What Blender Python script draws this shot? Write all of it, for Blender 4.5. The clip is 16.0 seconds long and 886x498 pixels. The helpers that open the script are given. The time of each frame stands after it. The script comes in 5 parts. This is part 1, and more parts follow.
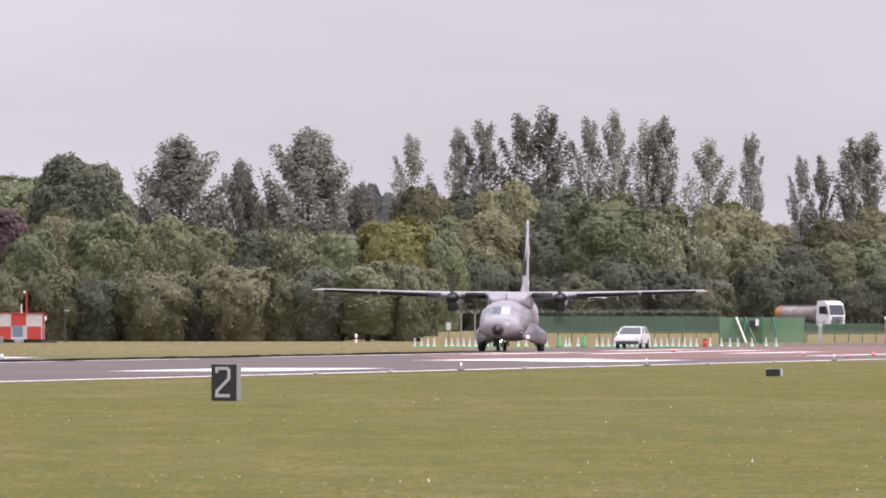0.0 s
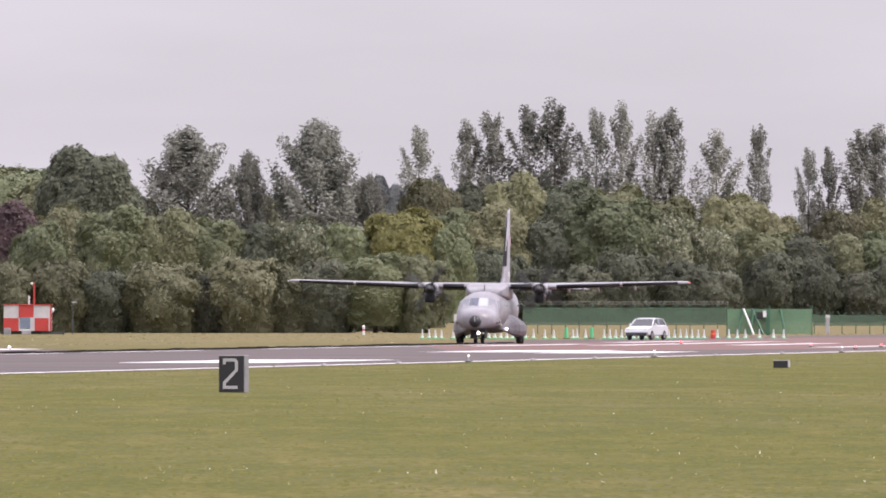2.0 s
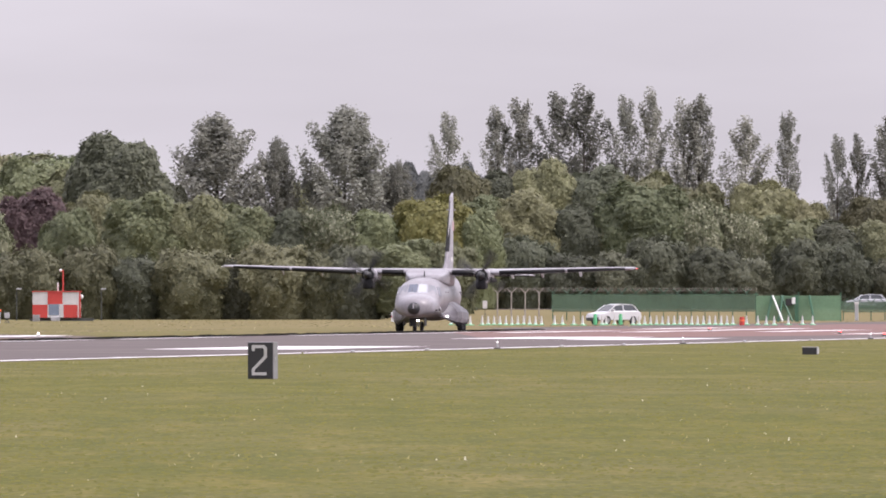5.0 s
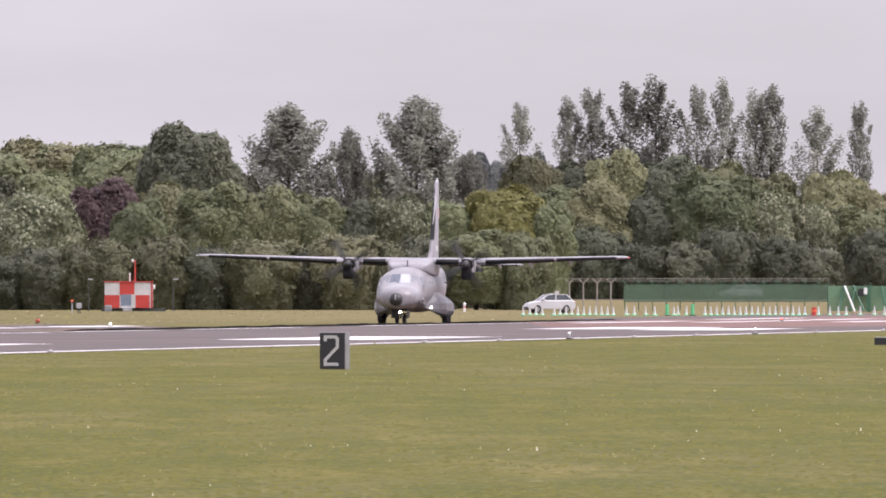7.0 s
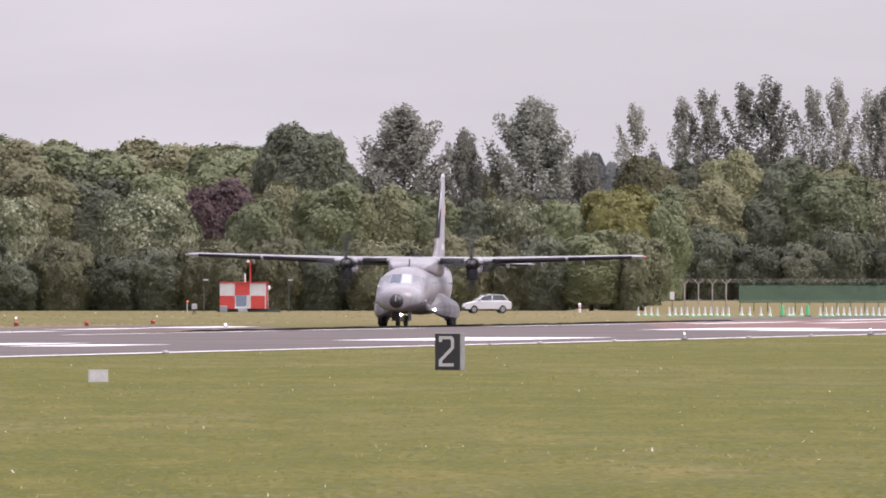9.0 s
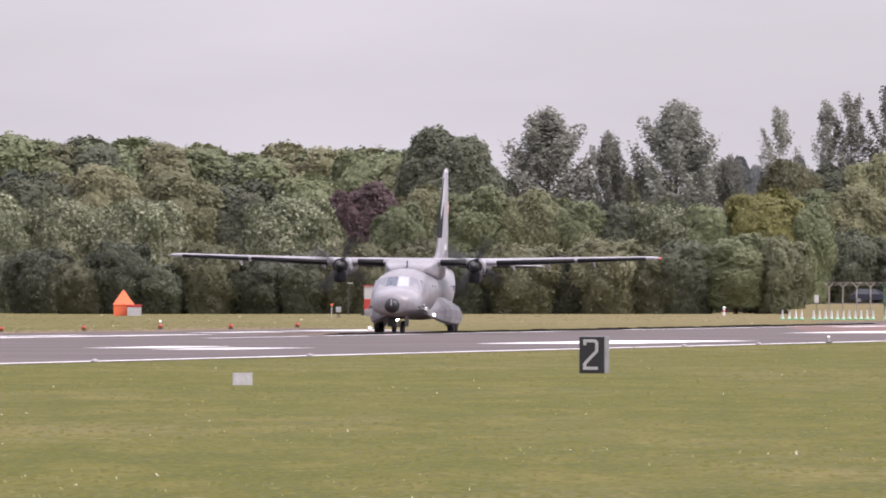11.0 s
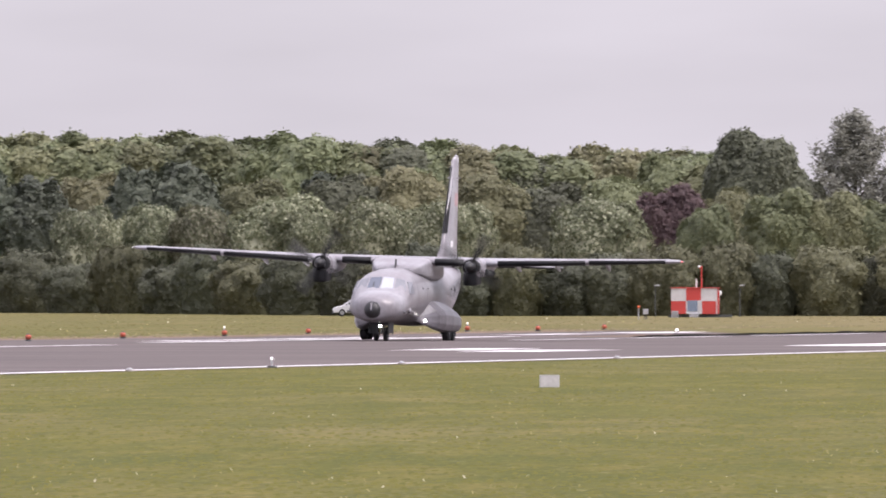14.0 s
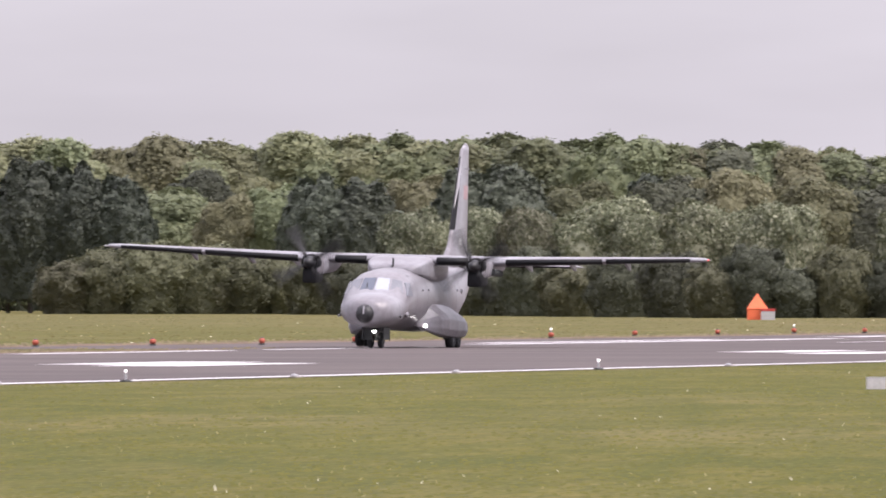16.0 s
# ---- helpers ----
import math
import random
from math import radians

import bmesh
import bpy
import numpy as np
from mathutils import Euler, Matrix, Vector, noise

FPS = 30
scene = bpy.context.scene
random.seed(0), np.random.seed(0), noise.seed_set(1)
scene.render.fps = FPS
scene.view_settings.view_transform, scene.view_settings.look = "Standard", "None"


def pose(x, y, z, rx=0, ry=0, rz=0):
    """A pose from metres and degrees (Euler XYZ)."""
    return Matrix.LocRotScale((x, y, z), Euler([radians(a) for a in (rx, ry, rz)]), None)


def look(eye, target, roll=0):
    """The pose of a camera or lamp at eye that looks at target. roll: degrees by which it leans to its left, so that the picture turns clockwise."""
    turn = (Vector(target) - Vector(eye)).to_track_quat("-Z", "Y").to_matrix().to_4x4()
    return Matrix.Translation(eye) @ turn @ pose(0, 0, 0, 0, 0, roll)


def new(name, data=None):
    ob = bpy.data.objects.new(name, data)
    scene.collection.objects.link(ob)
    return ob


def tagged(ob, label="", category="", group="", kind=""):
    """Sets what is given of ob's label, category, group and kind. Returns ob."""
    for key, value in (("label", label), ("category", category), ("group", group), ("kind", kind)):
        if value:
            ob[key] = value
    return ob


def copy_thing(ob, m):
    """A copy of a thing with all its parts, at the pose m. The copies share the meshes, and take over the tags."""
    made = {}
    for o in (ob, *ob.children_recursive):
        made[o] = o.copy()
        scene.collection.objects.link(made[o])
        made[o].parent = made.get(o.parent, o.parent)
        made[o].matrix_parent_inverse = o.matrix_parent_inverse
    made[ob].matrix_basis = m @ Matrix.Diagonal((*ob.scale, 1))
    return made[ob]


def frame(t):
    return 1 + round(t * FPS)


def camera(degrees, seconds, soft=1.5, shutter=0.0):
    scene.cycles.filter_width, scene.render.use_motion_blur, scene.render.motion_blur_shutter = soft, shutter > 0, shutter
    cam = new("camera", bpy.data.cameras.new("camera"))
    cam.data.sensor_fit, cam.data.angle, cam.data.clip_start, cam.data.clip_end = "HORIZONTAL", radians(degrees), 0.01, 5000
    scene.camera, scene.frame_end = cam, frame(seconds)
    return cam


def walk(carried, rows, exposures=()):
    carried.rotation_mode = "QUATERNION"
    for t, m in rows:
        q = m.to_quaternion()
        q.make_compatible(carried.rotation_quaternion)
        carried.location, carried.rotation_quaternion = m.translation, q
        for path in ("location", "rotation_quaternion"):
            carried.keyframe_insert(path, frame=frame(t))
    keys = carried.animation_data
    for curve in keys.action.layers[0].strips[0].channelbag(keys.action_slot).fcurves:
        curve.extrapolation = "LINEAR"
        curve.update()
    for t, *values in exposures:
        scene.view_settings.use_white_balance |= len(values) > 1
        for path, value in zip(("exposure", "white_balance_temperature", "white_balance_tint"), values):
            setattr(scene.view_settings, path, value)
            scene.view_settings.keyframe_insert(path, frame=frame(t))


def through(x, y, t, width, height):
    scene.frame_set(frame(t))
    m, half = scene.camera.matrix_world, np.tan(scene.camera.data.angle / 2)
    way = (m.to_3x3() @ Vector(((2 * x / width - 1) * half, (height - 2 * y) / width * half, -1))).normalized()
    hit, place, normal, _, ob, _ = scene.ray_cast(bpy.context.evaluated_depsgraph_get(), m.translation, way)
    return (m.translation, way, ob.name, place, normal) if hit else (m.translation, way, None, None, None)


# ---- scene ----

# the camera stands at the origin on a tripod, 2.3 m over the ground, and pans; bearings are in milliradians from +y
EYE = 2.3
cam = camera(3.742, 16.0, soft=1.8, shutter=0.3)
PAN = (
    (0.0, 425.9, 706.0), (0.5, 429.8, 707.9), (1.0, 435.1, 704.7), (1.5, 440.1, 699.0), (2.0, 439.2, 691.1),
    (2.5, 436.1, 682.2), (3.0, 437.2, 676.9), (3.5, 442.0, 674.8), (4.0, 452.8, 672.8), (4.2, 458.0, 671.3),
    (6.3, 572.3, 659.7), (6.5, 585.9, 657.0), (7.0, 617.7, 650.3), (7.5, 683.9, 651.0), (8.0, 750.6, 652.4),
    (8.2, 773.5, 652.0), (10.3, 935.8, 651.5), (10.5, 977.0, 653.1), (11.0, 1076.9, 657.3), (11.5, 1166.8, 659.2),
    (12.0, 1246.3, 657.8), (12.5, 1309.7, 657.7), (13.0, 1374.1, 656.3), (13.5, 1490.8, 658.9), (14.0, 1620.5, 661.0),
    (14.5, 1737.6, 660.6), (15.0, 1884.2, 662.8), (15.5, 2044.4, 663.8), (16.0, 2199.8, 664.5))
F = 24000.0


def pan_pose(a, b):
    yaw = math.atan((a - 784.0) / F)
    pitch = math.atan((b - 146.0 - 441.0) / F)
    return pose(0, 0, EYE, 90 + math.degrees(pitch), 0, math.degrees(yaw))


walk(cam, [(t, pan_pose(a, b)) for t, a, b in PAN], exposures=((0.0, 0.0, 6400, 18), (16.0, 0.0, 6400, 18)))

# ---- overcast sky and soft sun ----
world = bpy.data.worlds.new("overcast")
scene.world = world
world.use_nodes = True
wt = world.node_tree
wt.nodes.clear()


def wn(kind, **kw):
    n = wt.nodes.new(kind)
    for k, v in kw.items():
        n.inputs[k].default_value = v
    return n


w_out = wt.nodes.new("ShaderNodeOutputWorld")
w_bg = wn("ShaderNodeBackground", Strength=1.0)
w_sky = wt.nodes.new("ShaderNodeTexSky")
w_sky.sky_type, w_sky.sun_disc = "NISHITA", False
w_sky.sun_elevation, w_sky.sun_rotation = radians(51), radians(113)
w_scale = wn("ShaderNodeVectorMath")
w_scale.operation = "SCALE"
w_scale.inputs["Scale"].default_value = 0.02
w_co = wt.nodes.new("ShaderNodeTexCoord")
w_sep = wt.nodes.new("ShaderNodeSeparateXYZ")
w_map = wt.nodes.new("ShaderNodeMapRange")
w_map.inputs["From Min"].default_value, w_map.inputs["From Max"].default_value = 0.0, 1.0
w_map.inputs["To Min"].default_value, w_map.inputs["To Max"].default_value = 0.59, 2.35
w_warp = wt.nodes.new("ShaderNodeMapping")
w_warp.inputs["Scale"].default_value = (18, 18, 90)
w_noise = wn("ShaderNodeTexNoise", Scale=1.0, Detail=4.0, Roughness=0.5)
w_nmap = wt.nodes.new("ShaderNodeMapRange")
w_nmap.inputs["From Min"].default_value, w_nmap.inputs["From Max"].default_value = 0.3, 0.7
w_nmap.inputs["To Min"].default_value, w_nmap.inputs["To Max"].default_value = 0.91, 1.07
w_mul = wt.nodes.new("ShaderNodeMath")
w_mul.operation = "MULTIPLY"
w_tint = wt.nodes.new("ShaderNodeVectorMath")
w_tint.operation = "SCALE"
w_tint.inputs[0].default_value = (0.985, 0.955, 1.03)
w_add = wt.nodes.new("ShaderNodeVectorMath")
L = wt.links.new
L(w_co.outputs["Generated"], w_sep.inputs[0])
L(w_sep.outputs["Z"], w_map.inputs["Value"])
L(w_co.outputs["Generated"], w_warp.inputs[0])
L(w_warp.outputs[0], w_noise.inputs["Vector"])
L(w_noise.outputs["Fac"], w_nmap.inputs["Value"])
L(w_map.outputs[0], w_mul.inputs[0])
L(w_nmap.outputs[0], w_mul.inputs[1])
L(w_mul.outputs[0], w_tint.inputs["Scale"])
L(w_sky.outputs[0], w_scale.inputs[0])
L(w_scale.outputs[0], w_add.inputs[0])
L(w_tint.outputs[0], w_add.inputs[1])
L(w_add.outputs[0], w_bg.inputs["Color"])
L(w_bg.outputs[0], w_out.inputs["Surface"])

sun_data = bpy.data.lights.new("sun", "SUN")
sun_data.energy, sun_data.angle, sun_data.color = 4.0, radians(38), (1.0, 0.95, 0.88)
sun = new("sun", sun_data)
sun.matrix_world = look((0, 0, 40), (-30, 13, 0))


# ---- materials ----
def material(name, color, rough=0.6, metal=0.0, var=0.12, scale=1.0, fine=12.0, bump=0.0, tone=None, spec=0.5, random=0.0, coords="Object"):
    """A surface with stains at one scale and grain at another; tone is the second colour of the stains."""
    m = bpy.data.materials.new(name)
    m.use_nodes = True
    nt = m.node_tree
    b = nt.nodes["Principled BSDF"]
    b.inputs["Roughness"].default_value = rough
    b.inputs["Metallic"].default_value = metal
    b.inputs["Specular IOR Level"].default_value = spec
    co = nt.nodes.new("ShaderNodeTexCoord")
    n1 = nt.nodes.new("ShaderNodeTexNoise")
    n1.inputs["Scale"].default_value, n1.inputs["Detail"].default_value = scale, 3
    n2 = nt.nodes.new("ShaderNodeTexNoise")
    n2.inputs["Scale"].default_value, n2.inputs["Detail"].default_value = scale * fine, 4
    nt.links.new(co.outputs[coords], n1.inputs["Vector"])
    nt.links.new(co.outputs[coords], n2.inputs["Vector"])
    mix = nt.nodes.new("ShaderNodeMix")
    mix.data_type = "RGBA"
    second = tone or tuple(c * (1 - 2 * var) for c in color)
    mix.inputs["A"].default_value, mix.inputs["B"].default_value = (*color, 1), (*second, 1)
    ramp = nt.nodes.new("ShaderNodeMapRange")
    ramp.inputs["From Min"].default_value, ramp.inputs["From Max"].default_value = 0.35, 0.65
    nt.links.new(n1.outputs["Fac"], ramp.inputs["Value"])
    nt.links.new(ramp.outputs[0], mix.inputs["Factor"])
    hsv = nt.nodes.new("ShaderNodeHueSaturation")
    vmap = nt.nodes.new("ShaderNodeMapRange")
    vmap.inputs["From Min"].default_value, vmap.inputs["From Max"].default_value = 0.3, 0.7
    vmap.inputs["To Min"].default_value, vmap.inputs["To Max"].default_value = 1 - var, 1 + var
    nt.links.new(n2.outputs["Fac"], vmap.inputs["Value"])
    value = vmap.outputs[0]
    if random:
        info = nt.nodes.new("ShaderNodeObjectInfo")
        rm = nt.nodes.new("ShaderNodeMapRange")
        rm.inputs["To Min"].default_value, rm.inputs["To Max"].default_value = 1 - random, 1 + random
        nt.links.new(info.outputs["Random"], rm.inputs["Value"])
        mul = nt.nodes.new("ShaderNodeMath")
        mul.operation = "MULTIPLY"
        nt.links.new(value, mul.inputs[0])
        nt.links.new(rm.outputs[0], mul.inputs[1])
        value = mul.outputs[0]
    nt.links.new(value, hsv.inputs["Value"])
    nt.links.new(mix.outputs["Result"], hsv.inputs["Color"])
    nt.links.new(hsv.outputs[0], b.inputs["Base Color"])
    if bump:
        bp = nt.nodes.new("ShaderNodeBump")
        bp.inputs["Strength"].default_value, bp.inputs["Distance"].default_value = bump, 0.02
        nt.links.new(n2.outputs["Fac"], bp.inputs["Height"])
        nt.links.new(bp.outputs[0], b.inputs["Normal"])
    return m


def glow(name, color, strength):
    m = material(name, color, 0.3, var=0.02)
    b = m.node_tree.nodes["Principled BSDF"]
    b.inputs["Emission Color"].default_value = (*color, 1)
    b.inputs["Emission Strength"].default_value = strength
    return m


def leaves(name, low, high, third=None, share=0.0, translucent=0.28):
    """Foliage: each leaf spray has its own tone, each tree another, and a share of them a third colour."""
    m = bpy.data.materials.new(name)
    m.use_nodes = True
    nt = m.node_tree
    b = nt.nodes["Principled BSDF"]
    b.inputs["Roughness"].default_value = 0.6
    b.inputs["Specular IOR Level"].default_value = 0.3
    geo = nt.nodes.new("ShaderNodeNewGeometry")
    info = nt.nodes.new("ShaderNodeObjectInfo")
    mix = nt.nodes.new("ShaderNodeMix")
    mix.data_type = "RGBA"
    mix.inputs["A"].default_value, mix.inputs["B"].default_value = (*low, 1), (*high, 1)
    nt.links.new(geo.outputs["Random Per Island"], mix.inputs["Factor"])
    col = mix.outputs["Result"]
    if third:
        step = nt.nodes.new("ShaderNodeMath")
        step.operation = "GREATER_THAN"
        step.inputs[1].default_value = 1 - share
        nt.links.new(geo.outputs["Random Per Island"], step.inputs[0])
        mix2 = nt.nodes.new("ShaderNodeMix")
        mix2.data_type = "RGBA"
        mix2.inputs["B"].default_value = (*third, 1)
        nt.links.new(step.outputs[0], mix2.inputs["Factor"])
        nt.links.new(col, mix2.inputs["A"])
        col = mix2.outputs["Result"]
    hsv = nt.nodes.new("ShaderNodeHueSaturation")
    hmap = nt.nodes.new("ShaderNodeMapRange")
    hmap.inputs["To Min"].default_value, hmap.inputs["To Max"].default_value = 0.485, 0.515
    vmap = nt.nodes.new("ShaderNodeMapRange")
    vmap.inputs["To Min"].default_value, vmap.inputs["To Max"].default_value = 0.66, 1.26
    wob = nt.nodes.new("ShaderNodeMath")
    wob.operation = "FRACT"
    times = nt.nodes.new("ShaderNodeMath")
    times.operation = "MULTIPLY"
    times.inputs[1].default_value = 7.31
    nt.links.new(info.outputs["Random"], times.inputs[0])
    nt.links.new(times.outputs[0], wob.inputs[0])
    nt.links.new(wob.outputs[0], hmap.inputs["Value"])
    nt.links.new(info.outputs["Random"], vmap.inputs["Value"])
    nt.links.new(hmap.outputs[0], hsv.inputs["Hue"])
    nt.links.new(vmap.outputs[0], hsv.inputs["Value"])
    nt.links.new(col, hsv.inputs["Color"])
    nt.links.new(hsv.outputs[0], b.inputs["Base Color"])
    tr = nt.nodes.new("ShaderNodeBsdfTranslucent")
    nt.links.new(hsv.outputs[0], tr.inputs["Color"])
    sh = nt.nodes.new("ShaderNodeMixShader")
    sh.inputs["Fac"].default_value = translucent
    nt.links.new(b.outputs[0], sh.inputs[1])
    nt.links.new(tr.outputs[0], sh.inputs[2])
    nt.links.new(sh.outputs[0], nt.nodes["Material Output"].inputs["Surface"])
    return m


def grass_material():
    """Mown airfield grass: bands of mowing, dry patches, blades."""
    m = material("mown_grass", (0.106, 0.096, 0.017), 0.9, var=0.1, scale=0.05, fine=36, spec=0.1, tone=(0.062, 0.068, 0.012))
    nt = m.node_tree
    hsv = [n for n in nt.nodes if n.bl_idname == "ShaderNodeHueSaturation"][0]
    b = nt.nodes["Principled BSDF"]
    co = [n for n in nt.nodes if n.bl_idname == "ShaderNodeTexCoord"][0]
    mp = nt.nodes.new("ShaderNodeMapping")
    mp.inputs["Rotation"].default_value = (0, 0, radians(-3))
    mp.inputs["Scale"].default_value = (0.05, 0.016, 1)
    n = nt.nodes.new("ShaderNodeTexNoise")
    n.inputs["Scale"].default_value, n.inputs["Detail"].default_value = 1.0, 5
    nt.links.new(co.outputs["Object"], mp.inputs[0])
    nt.links.new(mp.outputs[0], n.inputs["Vector"])
    r = nt.nodes.new("ShaderNodeMapRange")
    r.inputs["From Min"].default_value, r.inputs["From Max"].default_value = 0.44, 0.6
    nt.links.new(n.outputs["Fac"], r.inputs["Value"])
    # it dries out beyond the runway
    sep = nt.nodes.new("ShaderNodeSeparateXYZ")
    nt.links.new(co.outputs["Object"], sep.inputs[0])
    far = nt.nodes.new("ShaderNodeMapRange")
    far.inputs["From Min"].default_value, far.inputs["From Max"].default_value = 560, 1000
    far.inputs["To Max"].default_value = 0.9
    nt.links.new(sep.outputs["Y"], far.inputs["Value"])
    side = nt.nodes.new("ShaderNodeMapRange")
    side.inputs["From Min"].default_value, side.inputs["From Max"].default_value = -45, 5
    side.inputs["To Min"].default_value = 0.3
    nt.links.new(sep.outputs["X"], side.inputs["Value"])
    dry = nt.nodes.new("ShaderNodeMath")
    dry.operation = "MULTIPLY"
    nt.links.new(far.outputs[0], dry.inputs[0])
    nt.links.new(side.outputs[0], dry.inputs[1])
    mx = nt.nodes.new("ShaderNodeMath")
    mx.operation, mx.use_clamp = "MULTIPLY_ADD", True
    mx.inputs[2].default_value = 0.0
    nt.links.new(r.outputs[0], mx.inputs[0])
    mx.inputs[1].default_value = 0.6
    nt.links.new(dry.outputs[0], mx.inputs[2])
    mix = nt.nodes.new("ShaderNodeMix")
    mix.data_type = "RGBA"
    mix.inputs["B"].default_value = (0.15, 0.122, 0.055, 1)
    nt.links.new(mx.outputs[0], mix.inputs["Factor"])
    nt.links.new(hsv.outputs[0], mix.inputs["A"])
    col = mix.outputs["Result"]
    # lush, brown and bleached patches of a few paces, drawn out along the mowing
    for size, tint, lo, hi, most in (((0.11, 0.028, 1), (0.066, 0.069, 0.009, 1), 0.44, 0.6, 0.65), ((0.45, 0.075, 1), (0.062, 0.066, 0.008, 1), 0.42, 0.62, 0.75), ((0.7, 0.11, 1), (0.145, 0.116, 0.03, 1), 0.46, 0.74, 0.7),
                                     ((2.2, 0.3, 1), (0.048, 0.056, 0.01, 1), 0.5, 0.66, 0.55), ((3.1, 0.42, 1), (0.22, 0.195, 0.09, 1), 0.62, 0.74, 0.5),
                                     ((7.0, 0.8, 1), (0.036, 0.041, 0.007, 1), 0.46, 0.64, 0.36), ((9.0, 1.1, 1), (0.2, 0.18, 0.065, 1), 0.54, 0.7, 0.32)):
        mp = nt.nodes.new("ShaderNodeMapping")
        mp.inputs["Scale"].default_value, mp.inputs["Location"].default_value = size, (size[0] * 37, size[1] * 91, 0)
        n = nt.nodes.new("ShaderNodeTexNoise")
        n.inputs["Scale"].default_value, n.inputs["Detail"].default_value = 1.0, 4
        r = nt.nodes.new("ShaderNodeMapRange")
        r.inputs["From Min"].default_value, r.inputs["From Max"].default_value, r.inputs["To Max"].default_value = lo, hi, most
        mix = nt.nodes.new("ShaderNodeMix")
        mix.data_type = "RGBA"
        mix.inputs["B"].default_value = tint
        nt.links.new(co.outputs["Object"], mp.inputs[0])
        nt.links.new(mp.outputs[0], n.inputs["Vector"])
        nt.links.new(n.outputs["Fac"], r.inputs["Value"])
        nt.links.new(r.outputs[0], mix.inputs["Factor"])
        nt.links.new(col, mix.inputs["A"])
        col = mix.outputs["Result"]
    parched = nt.nodes.new("ShaderNodeMath")
    parched.operation = "MULTIPLY"
    parched.inputs[1].default_value = 0.85
    mix = nt.nodes.new("ShaderNodeMix")
    mix.data_type = "RGBA"
    mix.inputs["B"].default_value = (0.15, 0.122, 0.06, 1)
    nt.links.new(dry.outputs[0], parched.inputs[0])
    nt.links.new(parched.outputs[0], mix.inputs["Factor"])
    nt.links.new(col, mix.inputs["A"])
    nt.links.new(mix.outputs["Result"], b.inputs["Base Color"])
    return m


M_GRASS = grass_material()
M_ASPHALT = material("asphalt", (0.115, 0.096, 0.093), 0.85, var=0.1, scale=0.08, fine=30, tone=(0.09, 0.077, 0.075), spec=0.08)
M_RED = material("red_asphalt", (0.16, 0.09, 0.078), 0.85, var=0.1, scale=0.06, fine=25, tone=(0.125, 0.08, 0.073), spec=0.2)
M_EARTH = material("bare_earth", (0.19, 0.135, 0.1), 0.95, var=0.2, scale=0.3, fine=8, spec=0.1)
M_MARK = material("runway_paint", (0.68, 0.66, 0.66), 0.7, var=0.06, scale=0.2, fine=15, tone=(0.55, 0.53, 0.53))
M_TAR = material("tar_edge", (0.018, 0.017, 0.016), 0.95, var=0.2, scale=0.5, spec=0.0)
M_SKIN = material("grey_aircraft_paint", (0.265, 0.262, 0.285), 0.33, var=0.13, scale=0.55, fine=9, tone=(0.178, 0.164, 0.178))
M_SKIN2 = material("light_grey_panel", (0.42, 0.41, 0.44), 0.42, var=0.05, scale=0.7)
M_BOOT = material("black_deicing_rubber", (0.014, 0.014, 0.016), 0.6, var=0.2, scale=1.0, spec=0.2)
M_BLACK = material("black_paint", (0.02, 0.02, 0.022), 0.5, var=0.1)
M_TYRE = material("tyre_rubber", (0.025, 0.025, 0.027), 0.8, var=0.2, scale=3)
M_METAL = material("dull_metal", (0.35, 0.35, 0.36), 0.4, 0.8, var=0.1)
M_GLASS = material("dark_glazing", (0.09, 0.105, 0.14), 0.08, 0.3, var=0.05, spec=0.9)
M_SEAM = material("panel_seam", (0.16, 0.155, 0.17), 0.5, var=0.1)
M_WHITE = material("white_paint", (0.68, 0.68, 0.68), 0.4, var=0.05, scale=0.8)
M_CAR = material("white_car_paint", (0.5, 0.5, 0.52), 0.35, var=0.03)
M_SILVER = material("silver_car_paint", (0.42, 0.43, 0.45), 0.3, 0.3, var=0.03)
M_SIGNRED = material("red_paint", (0.45, 0.045, 0.036), 0.5, var=0.08, scale=1.0)
M_ORANGE = material("orange_fabric", (0.75, 0.15, 0.055), 0.7, var=0.06, scale=1.0)
M_TANKORANGE = material("orange_tank_end", (0.34, 0.17, 0.06), 0.6, var=0.15)
M_TANK = material("dusty_tank_paint", (0.3, 0.26, 0.24), 0.6, var=0.2, scale=0.8, fine=6)
M_GREY = material("grey_paint", (0.35, 0.35, 0.36), 0.5, var=0.1)
M_DOOR = material("blue_grey_door", (0.16, 0.2, 0.26), 0.5, var=0.1)
M_DARK = material("dark_steel", (0.05, 0.055, 0.055), 0.6, var=0.15)
M_GREENPOST = material("green_steel", (0.03, 0.09, 0.05), 0.5, var=0.15)
M_CONEGREEN = material("green_plastic", (0.1, 0.42, 0.2), 0.5, var=0.08)
M_CONCRETE = material("concrete_post", (0.3, 0.27, 0.24), 0.85, var=0.15, scale=2)
M_BARK = material("bark", (0.12, 0.1, 0.085), 0.9, var=0.25, scale=0.6, fine=8, bump=0.4)
M_LAMP = glow("landing_light", (1.0, 0.97, 0.92), 12)
M_EDGE = glow("edge_light_lens", (1.0, 0.98, 0.95), 1.3)
M_REDLIGHT = glow("red_light_lens", (1.0, 0.06, 0.05), 6)
# wood leaf tones are lifted and blued, putting distance haze into the colour
M_LEAF = leaves("broad_leaves", (0.125, 0.145, 0.079), (0.195, 0.211, 0.114))
M_LEAF2 = leaves("olive_leaves", (0.142, 0.144, 0.081), (0.209, 0.205, 0.113))
M_HEDGE = leaves("hedge_leaves", (0.117, 0.122, 0.072), (0.179, 0.178, 0.102))
M_DARKLEAF = leaves("dark_leaves", (0.080, 0.087, 0.060), (0.122, 0.130, 0.086))
